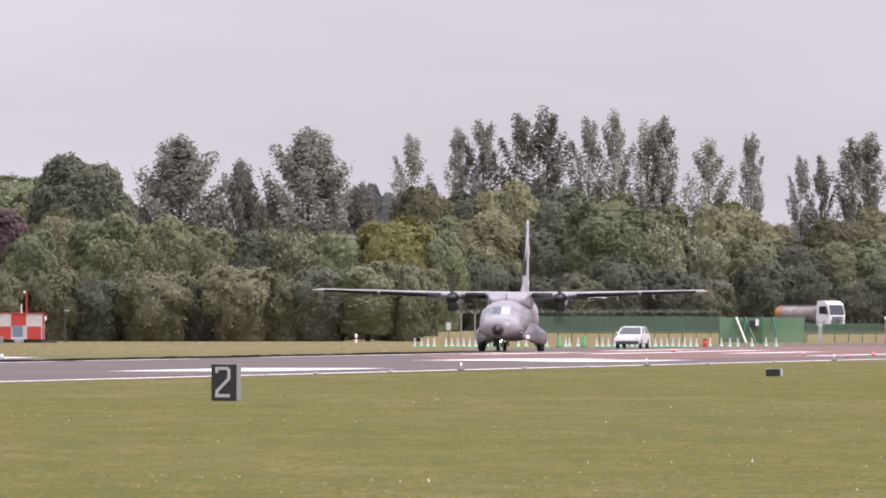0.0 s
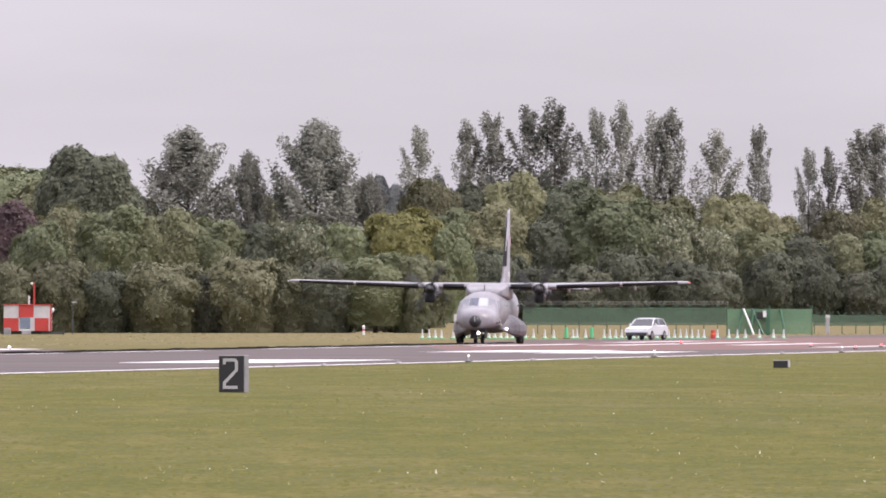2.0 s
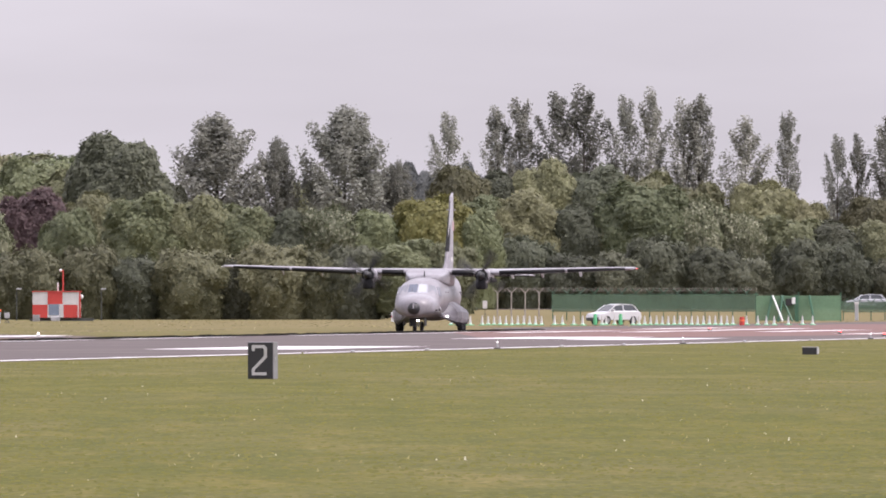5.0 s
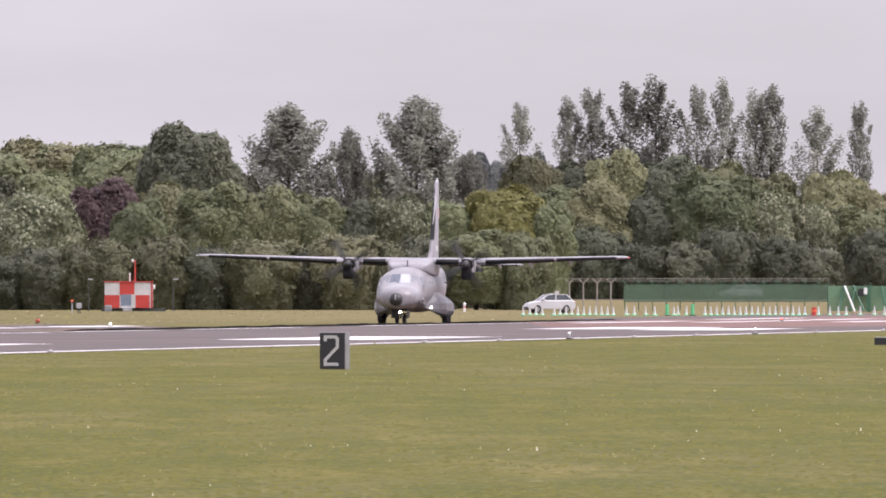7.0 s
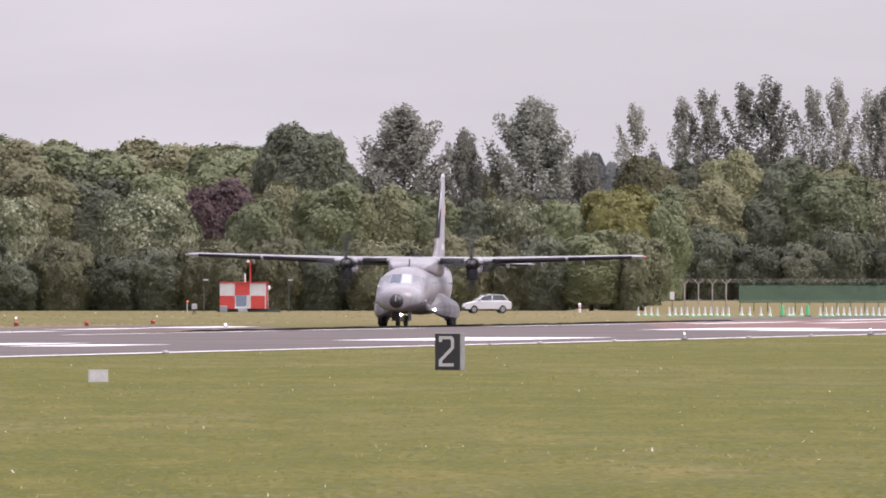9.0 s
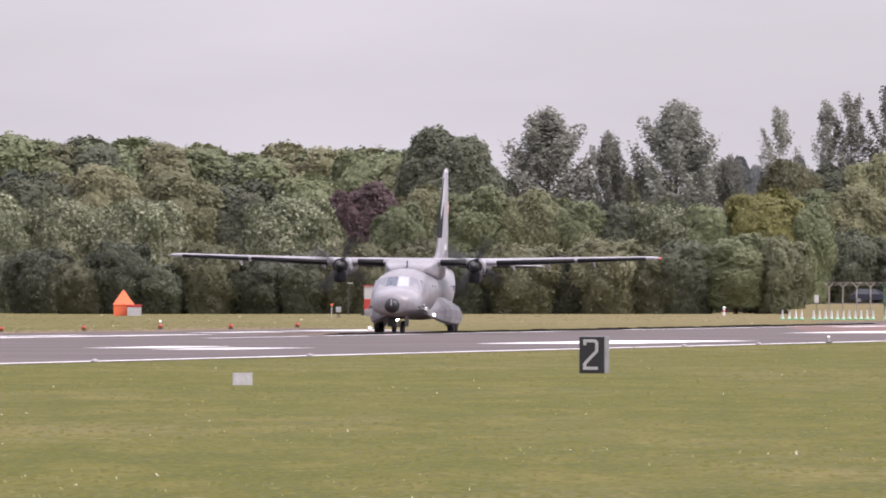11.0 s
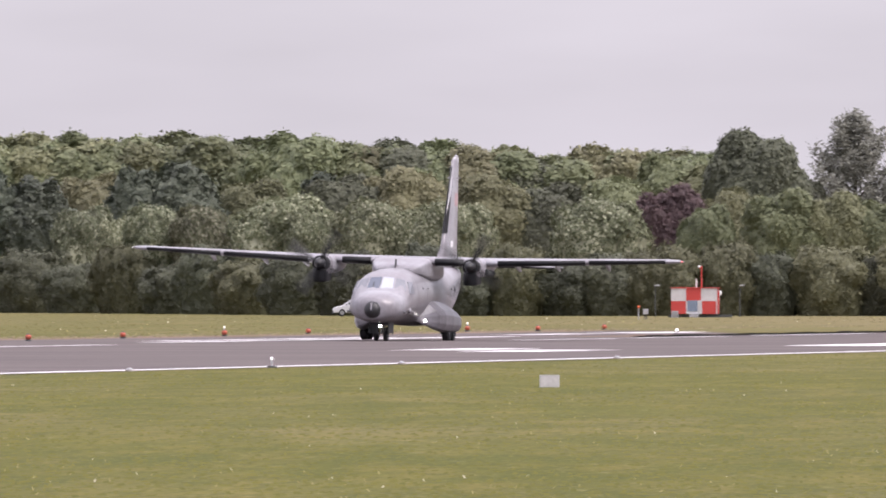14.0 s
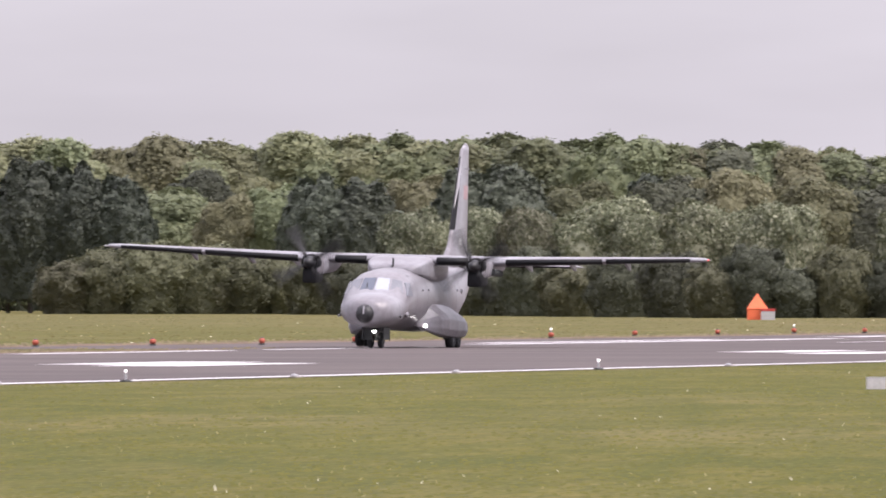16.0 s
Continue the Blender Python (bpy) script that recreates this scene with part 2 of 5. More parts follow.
M_CHESTNUT = leaves("chestnut_leaves", (0.115, 0.128, 0.069), (0.189, 0.198, 0.120), (0.37, 0.37, 0.26), 0.2)
M_COPPER = leaves("copper_beech_leaves", (0.075, 0.05, 0.05), (0.112, 0.074, 0.072))
M_YELLOW = leaves("yellowing_leaves", (0.191, 0.191, 0.068), (0.281, 0.257, 0.091))
# poplar: grey-green of its own, paled further as haze
M_POPLAR = leaves("grey_poplar_leaves", (0.186, 0.188, 0.157), (0.278, 0.278, 0.238), translucent=0.4)
M_CONIFER = leaves("conifer_needles", (0.056, 0.068, 0.049), (0.089, 0.102, 0.072), translucent=0.15)
# grey-blue because distance haze is painted into the leaf colour
M_FARHAZE = leaves("hazed_far_leaves", (0.12, 0.13, 0.13), (0.17, 0.18, 0.18))


def cloth_material(name, color, through):
    m = material(name, color, 0.8, var=0.08, scale=0.4)
    nt = m.node_tree
    tr = nt.nodes.new("ShaderNodeBsdfTransparent")
    sh = nt.nodes.new("ShaderNodeMixShader")
    sh.inputs["Fac"].default_value = through
    nt.links.new(nt.nodes["Principled BSDF"].outputs[0], sh.inputs[1])
    nt.links.new(tr.outputs[0], sh.inputs[2])
    nt.links.new(sh.outputs[0], nt.nodes["Material Output"].inputs["Surface"])
    return m


M_NET = cloth_material("green_windbreak_net", (0.105, 0.172, 0.115), 0.4)
M_NET2 = cloth_material("light_green_net", (0.16, 0.28, 0.17), 0.3)


# ---- mesh helpers ----
def mesh_object(name, bm, mat, smooth=False):
    me = bpy.data.meshes.new(name)
    bmesh.ops.recalc_face_normals(bm, faces=bm.faces)
    bm.to_mesh(me)
    bm.free()
    for m in (mat if isinstance(mat, (list, tuple)) else [mat]):
        me.materials.append(m)
    if smooth:
        for p in me.polygons:
            p.use_smooth = True
    return new(name, me)


def part(name, bm, mat, parent, label="", smooth=False):
    ob = mesh_object(name, bm, mat, smooth)
    ob.parent = parent
    if label:
        ob["label"] = label
    return ob


def box(x0, x1, y0, y1, z0, z1, bevel=0.0, bm=None):
    bm = bm or bmesh.new()
    made = bmesh.ops.create_cube(bm, size=1.0)["verts"]
    for v in made:
        v.co = Vector(((x0 + x1) / 2 + v.co.x * (x1 - x0), (y0 + y1) / 2 + v.co.y * (y1 - y0), (z0 + z1) / 2 + v.co.z * (z1 - z0)))
    if bevel:
        edges = {e for v in made for e in v.link_edges}
        bmesh.ops.bevel(bm, geom=list(edges), offset=bevel, segments=2, profile=0.6, affect="EDGES")
    return bm


def tube(a, b, r0, r1=None, seg=10, bm=None):
    bm = bm or bmesh.new()
    a, b = Vector(a), Vector(b)
    r1 = r0 if r1 is None else r1
    m = Matrix.Translation((a + b) / 2) @ (b - a).to_track_quat("Z", "Y").to_matrix().to_4x4()
    bmesh.ops.create_cone(bm, cap_ends=True, segments=seg, radius1=r0, radius2=r1, depth=(b - a).length, matrix=m)
    return bm


def ball(c, r, sx=1, sy=1, sz=1, seg=16, bm=None):
    bm = bm or bmesh.new()
    bmesh.ops.create_uvsphere(bm, u_segments=seg, v_segments=seg // 2, radius=r, matrix=Matrix.Translation(c) @ Matrix.Diagonal((sx, sy, sz, 1)))
    return bm


def loft(rings, bm=None, caps=True):
    """Skin over rings of equally many points."""
    bm = bm or bmesh.new()
    rows = [[bm.verts.new(p) for p in ring] for ring in rings]
    n = len(rows[0])
    for a, b in zip(rows, rows[1:]):
        for i in range(n):
            bm.faces.new((a[i], a[(i + 1) % n], b[(i + 1) % n], b[i]))
    if caps:
        bm.faces.new(rows[0])
        bm.faces.new(list(reversed(rows[-1])))
    return bm


def prism(points, x0, x1, bm=None):
    """An outline in (y, z), drawn out along x."""
    return loft([[(x0, y, z) for y, z in points], [(x1, y, z) for y, z in points]], bm)


def polar(b, d, z=0.0):
    return Vector((d * b / 1000.0, d, z))


# runway frame: s along the near edge line (away), p across to the far side
A_R = radians(9.67)
U_R, N_R = Vector((math.sin(A_R), math.cos(A_R), 0)), Vector((-math.cos(A_R), math.sin(A_R), 0))
O_R = Vector((0.0, 525.7, 0))


def rw(s, p, z=0.0):
    return O_R + U_R * s + N_R * p + Vector((0, 0, z))


def strip(name, s0, s1, p0, p1, z, mat, parent=None, n=1, ragged=0.0):
    """A flat marking or pavement with slightly uneven long edges."""
    bm = bmesh.new()
    lo, hi = [], []
    for i in range(n + 1):
        s = s0 + (s1 - s0) * i / n
        lo.append(bm.verts.new(rw(s, p0 + random.uniform(-ragged, ragged), z)))
        hi.append(bm.verts.new(rw(s, p1 + random.uniform(-ragged, ragged), z)))
    for i in range(n):
        bm.faces.new((lo[i], lo[i + 1], hi[i + 1], hi[i]))
    ob = mesh_object(name, bm, mat)
    ob.parent = parent
    return ob


def structure(ob, label, category):
    return tagged(ob, label, category, kind="structure")


# ---- ground and runway ----
def build_ground():
    bm = bmesh.new()
    xs = [-4000, -1200, -600, -300, -150, -60, 0, 60, 150, 300, 600, 1200, 4000]
    ys = [-600, -100, 100, 200, 300, 400, 500, 650, 800, 1000, 1300, 1800, 2600, 4600]
    grid = [[bm.verts.new((x, y, -0.012)) for x in xs] for y in ys]
    for a, b in zip(grid, grid[1:]):
        for i in range(len(xs) - 1):
            bm.faces.new((a[i], a[i + 1], b[i + 1], b[i]))
    structure(mesh_object("ground", bm, M_GRASS), "mown yellow-green airfield grass, drier beyond the runway", "grass")


def build_runway():
    run = structure(strip("runway", -700, 900, -0.9, 44.02, 0.0, M_ASPHALT, n=60, ragged=0.2), "dark grey asphalt runway with white painted markings", "runway")
    strip("edge_line", -700, 900, -0.45, 0.45, 0.006, M_MARK, run, n=160, ragged=0.06)
    for s0, s1, p0, p1 in ((-260, -40, 41.6, 42.6), (-26, 6, 41.4, 42.8), (14, 44, 41.8, 42.7), (100, 125, 35.6, 36.3), (132, 158, 36.2, 37.0), (170, 205, 37.0, 37.8), (232, 290, 38.2, 39.0), (300, 335, 39.6, 40.3)):
        strip("far_edge_line", s0, s1, p0, p1, 0.006, M_MARK, run, n=12, ragged=0.08)
    # touchdown bars
    strip("aiming_bar", 40, 75, 5.8, 12.6, 0.006, M_MARK, run, n=8, ragged=0.12)
    for s0, s1, p0, p1 in ((-4, 12, 17.0, 20.0), (-16, 0, 11.6, 15.0), (-98, -80, 19.2, 22.6), (-106, -88, 15.4, 18.6), (-175, -155, 15.6, 18.4)):
        strip("touchdown_bar", s0, s1, p0, p1, 0.006, M_MARK, run, n=6, ragged=0.1)
    # the far shoulder: a paved apron, bare earth, tar joint and a red surfaced junction
    shoulder = structure(strip("shoulder", 20, 330, 44.05, 59.0, -0.004, M_ASPHALT, n=40, ragged=0.8), "worn grey paved shoulder beside the runway", "pavement")
    strip("apron_line", 70, 150, 45.6, 47.4, 0.004, M_MARK, shoulder, n=8, ragged=0.2)
    strip("apron_line", 88, 140, 49.6, 51.0, 0.004, M_MARK, shoulder, n=8, ragged=0.2)
    strip("apron_line", 176, 196, 50.0, 52.5, 0.004, M_MARK, shoulder, n=4, ragged=0.2)
    strip("apron_line", 206, 238, 49.6, 53.4, 0.004, M_MARK, shoulder, n=6, ragged=0.2)
    structure(strip("earth_verge", 10, 360, 59.0, 66.0, -0.008, M_EARTH, n=80, ragged=1.4), "bare brown earth along the pavement", "earth")
    structure(strip("earth_verge_2", -260, 22, 44.0, 48.0, -0.008, M_EARTH, n=60, ragged=1.0), "bare brown earth along the pavement", "earth")
    bm = bmesh.new()
    bm.faces.new([bm.verts.new(rw(s, p, 0.005)) for s, p in ((188, 40.0), (262, 40.8), (345, 41.6), (420, 60.0), (420, 90.0), (300, 74.0), (262, 64.0), (225, 50.0))])
    structure(mesh_object("verge", bm, M_GRASS), "strip of dry grass beside the runway", "grass")
    bm = bmesh.new()
    rows, soil = [], bmesh.new()
    edge = []
    for i in range(91):
        s = 145 + 200 * i / 90
        c = 37.6 + 3.6 * i / 90 + random.uniform(-0.2, 0.2)
        z = 0.085 + random.uniform(-0.035, 0.04)
        rows.append([bm.verts.new(rw(s, c, 0.006)), bm.verts.new(rw(s, c + 0.5, z)), bm.verts.new(rw(s, c + 1.0, z * 0.9)), bm.verts.new(rw(s, c + 1.6, -0.01))])
        edge.append([soil.verts.new(rw(s, c + 1.3, 0.012)), soil.verts.new(rw(s, c + 1.3 + (2.2 + random.uniform(-1.2, 1.6)) * (2.0 if i < 22 else 1.0), 0.012))])
    for q0, q1 in zip(edge, edge[1:]):
        soil.faces.new((q0[0], q1[0], q1[1], q0[1]))
    structure(mesh_object("earth_verge_3", soil, M_EARTH), "bare brown earth behind the tar joint", "earth")
    for q0, q1 in zip(rows, rows[1:]):
        for j in range(3):
            bm.faces.new((q0[j], q1[j], q1[j + 1], q0[j + 1]))
    structure(mesh_object("tar_joint", bm, M_TAR), "black tar joint along the runway's far edge", "tar")
    bm = bmesh.new()
    bm.faces.new([bm.verts.new(rw(s, p, 0.003)) for s, p in ((193, 22.0), (204, 13.5), (240, 8.0), (310, 3.5), (520, 1.2), (520, 44.0), (345, 41.4), (298, 40.0))])
    red = structure(mesh_object("junction", bm, M_RED), "faded reddish asphalt junction beside the runway", "pavement")
    for s0, s1, p0, p1 in ((176, 206, 14.2, 21.0), (160, 186, 7.4, 13.0), (286, 330, 34.0, 35.8), (300, 345, 28.6, 30.4), (310, 352, 21.0, 23.2), (262, 330, 10.3, 11.8), (370, 410, 37.5, 39.5), (352, 392, 29.8, 31.8)):
        strip("junction_bar", s0, s1, p0, p1, 0.009, M_MARK, red, n=6, ragged=0.12)
    structure(strip("service_road", 330, 640, 44.0, 54.0, -0.003, M_ASPHALT, n=30, ragged=0.3), "grey asphalt beyond the junction", "pavement")
    return run


def build_grass_tufts():
    """Short uneven grass as standing blades in small tufts: near side, far field, and a ragged dry fringe along the pavement."""
    rng = np.random.default_rng(3)

    def blades(name, x, d, label, mat, h0, h1, w0, w1, clump):
        patch = np.array([noise.noise(Vector((a * 0.3, c * 0.04, 0))) for a, c in zip(x, d)])
        keep = patch > clump + rng.normal(0, 0.15, len(d))
        d, x, patch = d[keep], x[keep], patch[keep]
        m = len(d)
        h = (h0 + h1 * rng.uniform(0, 1, m) ** 2) * (1 + 0.6 * np.clip(patch, -0.6, 1))
        w = rng.uniform(w0, w1, m)
        z = 0 * w
        lean = rng.normal(0, 0.02, m)
        base = np.stack([x, d, np.full(m, -0.015)], 1)
        v = np.stack([base + np.stack([-w, z, z], 1), base + np.stack([w, z, z], 1), base + np.stack([lean + w * 0.4, z + 1.1 * h, h], 1), base + np.stack([lean - w * 0.5, z + 0.9 * h, h * 0.8], 1)], 1).reshape(-1, 3)
        me = bpy.data.meshes.new(name)
        me.from_pydata(v.tolist(), [], np.arange(len(v)).reshape(-1, 4).tolist())
        me.materials.append(mat)
        tagged(new(name, me), label, "grass", kind="stuff")

    def near(n):
        d = 130 + 640 * rng.uniform(0, 1, n) ** 1.5
        x = rng.uniform(-0.128, 0.085, n) * d
        keep = (x - O_R.x) * N_R.x + (d - O_R.y) * N_R.y < -1.2
        return x[keep], d[keep]

    def far(n):
        d = 590 + 800 * rng.uniform(0, 1, n)
        x = rng.uniform(-0.135, 0.07, n) * d
        s = (x - O_R.x) * U_R.x + (d - O_R.y) * U_R.y
        keep = (x - O_R.x) * N_R.x + (d - O_R.y) * N_R.y > np.where((s > 10) & (s < 340), 67, 50)
        return x[keep], d[keep]

    def fringe(n, s0, s1, p0, spread):
        s, c = rng.uniform(s0, s1, n), p0 + spread * rng.uniform(0, 1, n) ** 1.5
        q = [rw(a, b) for a, b in zip(s, c)]
        return np.array([v.x for v in q]), np.array([v.y for v in q])

    blades("grass", *near(55000), "short uneven mown grass with dry tufts", M_GRASSBLADE, 0.012, 0.022, 0.02, 0.07, -0.6)
    blades("dry_grass", *near(3500), "pale dry stalks scattered in the mown grass", M_TUFT, 0.02, 0.03, 0.006, 0.02, 0.05)
    blades("weeds", *near(350), "green weeds scattered in the mown grass", M_WEED, 0.02, 0.07, 0.015, 0.05, 0.12)
    blades("far_grass", *far(14000), "uneven grass of the far field", M_GRASSBLADE, 0.012, 0.022, 0.04, 0.14, -0.5)
    blades("far_dry_grass", *far(1500), "pale dry grass in the far field", M_TUFT, 0.02, 0.05, 0.02, 0.1, 0.0)
    blades("dry_fringe", *fringe(5000, -260, 30, 45.5, 7), "ragged dry grass fringe along the runway", M_FRINGE, 0.015, 0.07, 0.03, 0.12, -0.1)
    blades("dry_fringe", *fringe(5000, 10, 350, 62, 8), "ragged dry grass fringe along the shoulder", M_FRINGE, 0.015, 0.07, 0.03, 0.12, -0.1)


M_GRASSBLADE = leaves("grass_blades", (0.084, 0.082, 0.014), (0.123, 0.109, 0.021), translucent=0.2)
M_FRINGE = leaves("dry_fringe_blades", (0.11, 0.088, 0.048), (0.21, 0.172, 0.1))
M_TUFT = leaves("dry_blades", (0.2, 0.19, 0.07), (0.3, 0.28, 0.12), (0.5, 0.48, 0.36), 0.15, 0.3)
M_WEED = leaves("weed_leaves", (0.1, 0.106, 0.028), (0.14, 0.14, 0.04))
build_ground()
RUNWAY = build_runway()
build_grass_tufts()


# ---- trees ----
def leaf_faces(pos, n, size, rng):
    """A small leaf spray at each place, square to n: vertices and triangles."""
    n = n / np.linalg.norm(n, axis=1)[:, None]
    t = np.cross(n, rng.normal(size=n.shape))
    t /= np.linalg.norm(t, axis=1)[:, None]
    b = np.cross(n, t)
    sz = size * rng.uniform(0.55, 1.45, len(pos))[:, None]
    verts = np.stack([pos + t * sz * 0.75, pos - t * sz * 0.45 + b * sz * 0.5, pos - t * sz * 0.45 - b * sz * 0.5], 1).reshape(-1, 3)
    return verts.tolist(), np.arange(len(verts)).reshape(-1, 3).tolist()


def finish(name, verts, faces, mat):
    me = bpy.data.meshes.new(name)
    me.from_pydata(verts, [], faces)
    me.materials.append(mat)
    me.update()
    return me


def waves(p, rng, length, n=14):
    """Smooth irregular field of about -1 to 1 over the points p, with swells of the given length."""
    out = np.zeros(len(p))
    for i in range(n):
        k = rng.normal(size=3)
        k *= 6.283 / length / np.linalg.norm(k) * rng.uniform(0.6, 1.5)
        out += np.sin(p @ k + rng.uniform(0, 6.283))
    return out / math.sqrt(n) * 0.8


def crown_mesh(name, h, w, seed, mat, count, size, low=0.08, lobes=9, swell=0.34, clump=0.22, span=1.1, taper=0.0, loose=0.12, mid=0.56):
    """A broad crown: a few large swelling limbs' masses over an uneven dome, clumps of leaves on them, and loose sprays at the rim."""
    rng = np.random.default_rng(seed)
    zc = h * mid
    semi = np.array((w / 2, w / 2, h - zc))
    # centres and sizes of the masses, in units of the dome
    k = np.arange(lobes)
    zz = 0.92 - 1.25 * (k + 0.5) / lobes
    aa = k * 2.39996 + rng.uniform(-0.4, 0.4, lobes)
    rr = swell * rng.uniform(0.75, 1.25, lobes)
    qq = np.sqrt(1 - zz ** 2) * (1 - taper * np.clip(zz, 0, 1))
    cen = np.stack([np.cos(aa) * qq, np.sin(aa) * qq, zz], 1) * (1.02 - rr)[:, None]

    def radius(d):
        r = np.full(len(d), 0.8) * (1 - taper * np.clip(d[:, 2], 0, 1) ** 2 * 0.2)
        for c, q in zip(cen, rr):
            bb = d @ c
            disc = bb * bb - c @ c + q * q
            r = np.maximum(r, np.where(disc > 0, bb + np.sqrt(np.maximum(disc, 0)), 0))
        return r

    def shape(d, fields):
        r = radius(d)
        low_d = d[:, 2] < 0
        p = d * r[:, None] * semi
        # blunt above, and straight-sided down to the foot
        p[:, :2] /= ((1 - np.minimum(d[:, 2] ** 2, 0.85)) ** np.where(low_d, 0.34, 0.07))[:, None]
        p[low_d, 2] = np.maximum(d[low_d, 2] * 1.25, -1.0) * (zc - h * low)
        f = waves(p, fields, w * 0.22) * 0.35 + waves(p, fields, span * 1.6) * 0.35
        out = d / semi
        out /= np.linalg.norm(out, axis=1)[:, None]
        p = p + np.array((0, 0, zc))
        return p + out * (clump * (f + waves(p, fields, span) * 0.5))[:, None], out, p

    d = rng.normal(size=(count, 3))
    d[:, 2] = np.where(d[:, 2] < -0.9, -d[:, 2], d[:, 2])
    d /= np.linalg.norm(d, axis=1)[:, None]
    pos, out, p0 = shape(d, np.random.default_rng(seed + 1))
    pos += out * (rng.uniform(-0.1, 0.12, count) + (rng.uniform(0, 1, count) < loose) * rng.uniform(0, 0.45, count))[:, None]
    g = np.random.default_rng(seed + 2)
    lump = np.stack([waves(p0, g, span) for _ in range(3)], 1)
    # the broad form turns the leaves, the clumps and chance tilt them
    mass = (pos - np.array((0, 0, zc * 1.05))) / np.array((1, 1, 0.95))
    mass /= np.linalg.norm(mass, axis=1)[:, None]
    verts, faces = leaf_faces(pos, 0.45 * out + 0.5 * mass + 0.42 * lump + 0.3 * rng.normal(size=pos.shape), size, rng)
    bm = bmesh.new()
    bmesh.ops.create_icosphere(bm, subdivisions=4, radius=1.0)
    base = np.array([v.co[:] for v in bm.verts])
    tris = [[v.index for v in f.verts] for f in bm.faces]
    bm.free()
    core, o2, _ = shape(base, np.random.default_rng(seed + 1))
    core -= o2 * 0.16
    o = len(verts)
    tall = h / (np.sort(pos[:, 2])[-40] - 0.1)
    verts = [(x, y, z * tall) for x, y, z in verts]
    core[:, 2] *= tall
    return finish(name, verts + core.tolist(), faces + [[o + i for i in f] for f in tris], mat)


def spire_mesh(name, h, w, seed, mat, count, size, bare=0.1, limbs=46, waist=0.5, steep=2.2):
    """A tall crown of upswept limbs clothed in leaves, pointed shoots at its rim and gaps of sky between."""
    rng = np.random.default_rng(seed)
    pos = []
    each = count // limbs
    for i in range(limbs):
        f = (i + rng.uniform(0, 1)) / limbs
        tip_f = bare + 0.12 + (0.99 - bare - 0.12) * f ** 0.8
        prof = math.sqrt(max(0.0, min(1.0, (tip_f - bare) / 0.28)))
        if tip_f > waist:
            prof *= max(0.05, 1 - ((tip_f - waist) / (1.0 - waist)) ** 2.4) ** 0.75
        a = i * 2.39996 + rng.uniform(-0.5, 0.5)
        q = w / 2 * prof * rng.uniform(0.45, 1.1)
        tip = np.array((math.cos(a) * q, math.sin(a) * q, h * tip_f))
        root = np.array((0.0, 0.0, max(h * bare * 0.6, h * tip_f - max(q * steep, h * 0.13))))
        u = rng.uniform(0.22, 1.0, each) ** 0.8
        line = root + (tip - root) * u[:, None]
        line[:, 2] -= (u * (1 - u)) * q * 0.5
        spread = (w * 0.04 * (1.3 - 0.9 * u) + 0.12) * rng.uniform(0.7, 1.5)
        pos.append(line + np.clip(rng.normal(size=(each, 3)), -1.9, 1.9) * spread[:, None] * np.array((1, 1, 1.2)))
    pos = np.concatenate(pos)
    pos[:, 2] *= h / np.sort(pos[:, 2])[-60]
    out = pos * np.array((1, 1, 0))
    out /= np.linalg.norm(out, axis=1)[:, None] + 0.3
    verts, faces = leaf_faces(pos, 0.7 * out + np.array((0, 0, 0.45)) + 0.55 * rng.normal(size=pos.shape), size, rng)
    return finish(name, verts, faces, mat)


def bush_row(name, lumps, count, size, mat, seed):
    """Leaf sprays over a row of rounded clumps, each with a closed mass inside."""
    rng = np.random.default_rng(seed)
    lumps = np.array(lumps, dtype=float)
    pick = rng.choice(len(lumps), size=count)
    d = rng.normal(size=(count, 3)) + np.array((0, -0.2, 0.3))
    d /= np.linalg.norm(d, axis=1)[:, None]
    pos = lumps[pick, :3] + d * (lumps[pick, 3] * rng.uniform(0.9, 1.2, count))[:, None]
    verts, faces = leaf_faces(pos, d + 0.4 * rng.normal(size=d.shape), size, rng)
    bm = bmesh.new()
    bmesh.ops.create_icosphere(bm, subdivisions=1, radius=0.85)
    base = np.array([v.co[:] for v in bm.verts])
    tris = [[v.index for v in f.verts] for f in bm.faces]
    bm.free()
    for c in lumps:
        o = len(verts)
        verts += (c[:3] + base * c[3]).tolist()
        faces += [[o + i for i in f] for f in tris]
    return finish(name, verts, faces, mat)


def trunk_mesh(h, r, limbs, seed, spread):
    rng = random.Random(seed)
    bm = tube((0, 0, -0.2), (0, 0, h * 0.45), r, r * 0.7, 8)
    tube((0, 0, h * 0.45), (rng.uniform(-0.2, 0.2), 0, h * 0.82), r * 0.7, r * 0.2, 7, bm)
    for i in range(limbs):
        a = rng.uniform(0, 6.283)
        z0 = h * rng.uniform(0.25, 0.6)
        z1 = z0 + h * rng.uniform(0.15, 0.3)
        rr = spread * rng.uniform(0.4, 0.85)
        tube((0, 0, z0), (math.cos(a) * rr, math.sin(a) * rr, z1), r * 0.4, r * 0.1, 6, bm)
    me = bpy.data.meshes.new("trunk")
    bm.to_mesh(me)
    bm.free()
    me.materials.append(M_BARK)
    return me


KINDS = {}


def tree_kind(key, name, label, h, w, crowns, trunk_r, limbs):
    """A few shapes of one kind of tree, each trunk and crown once; all trees of the kind share them."""
    KINDS[key] = (name, label, h, w, [])
    for v, crown in enumerate(crowns):
        KINDS[key][4].append((trunk_mesh(h, trunk_r, limbs, v + len(KINDS), w * 0.5), crown))


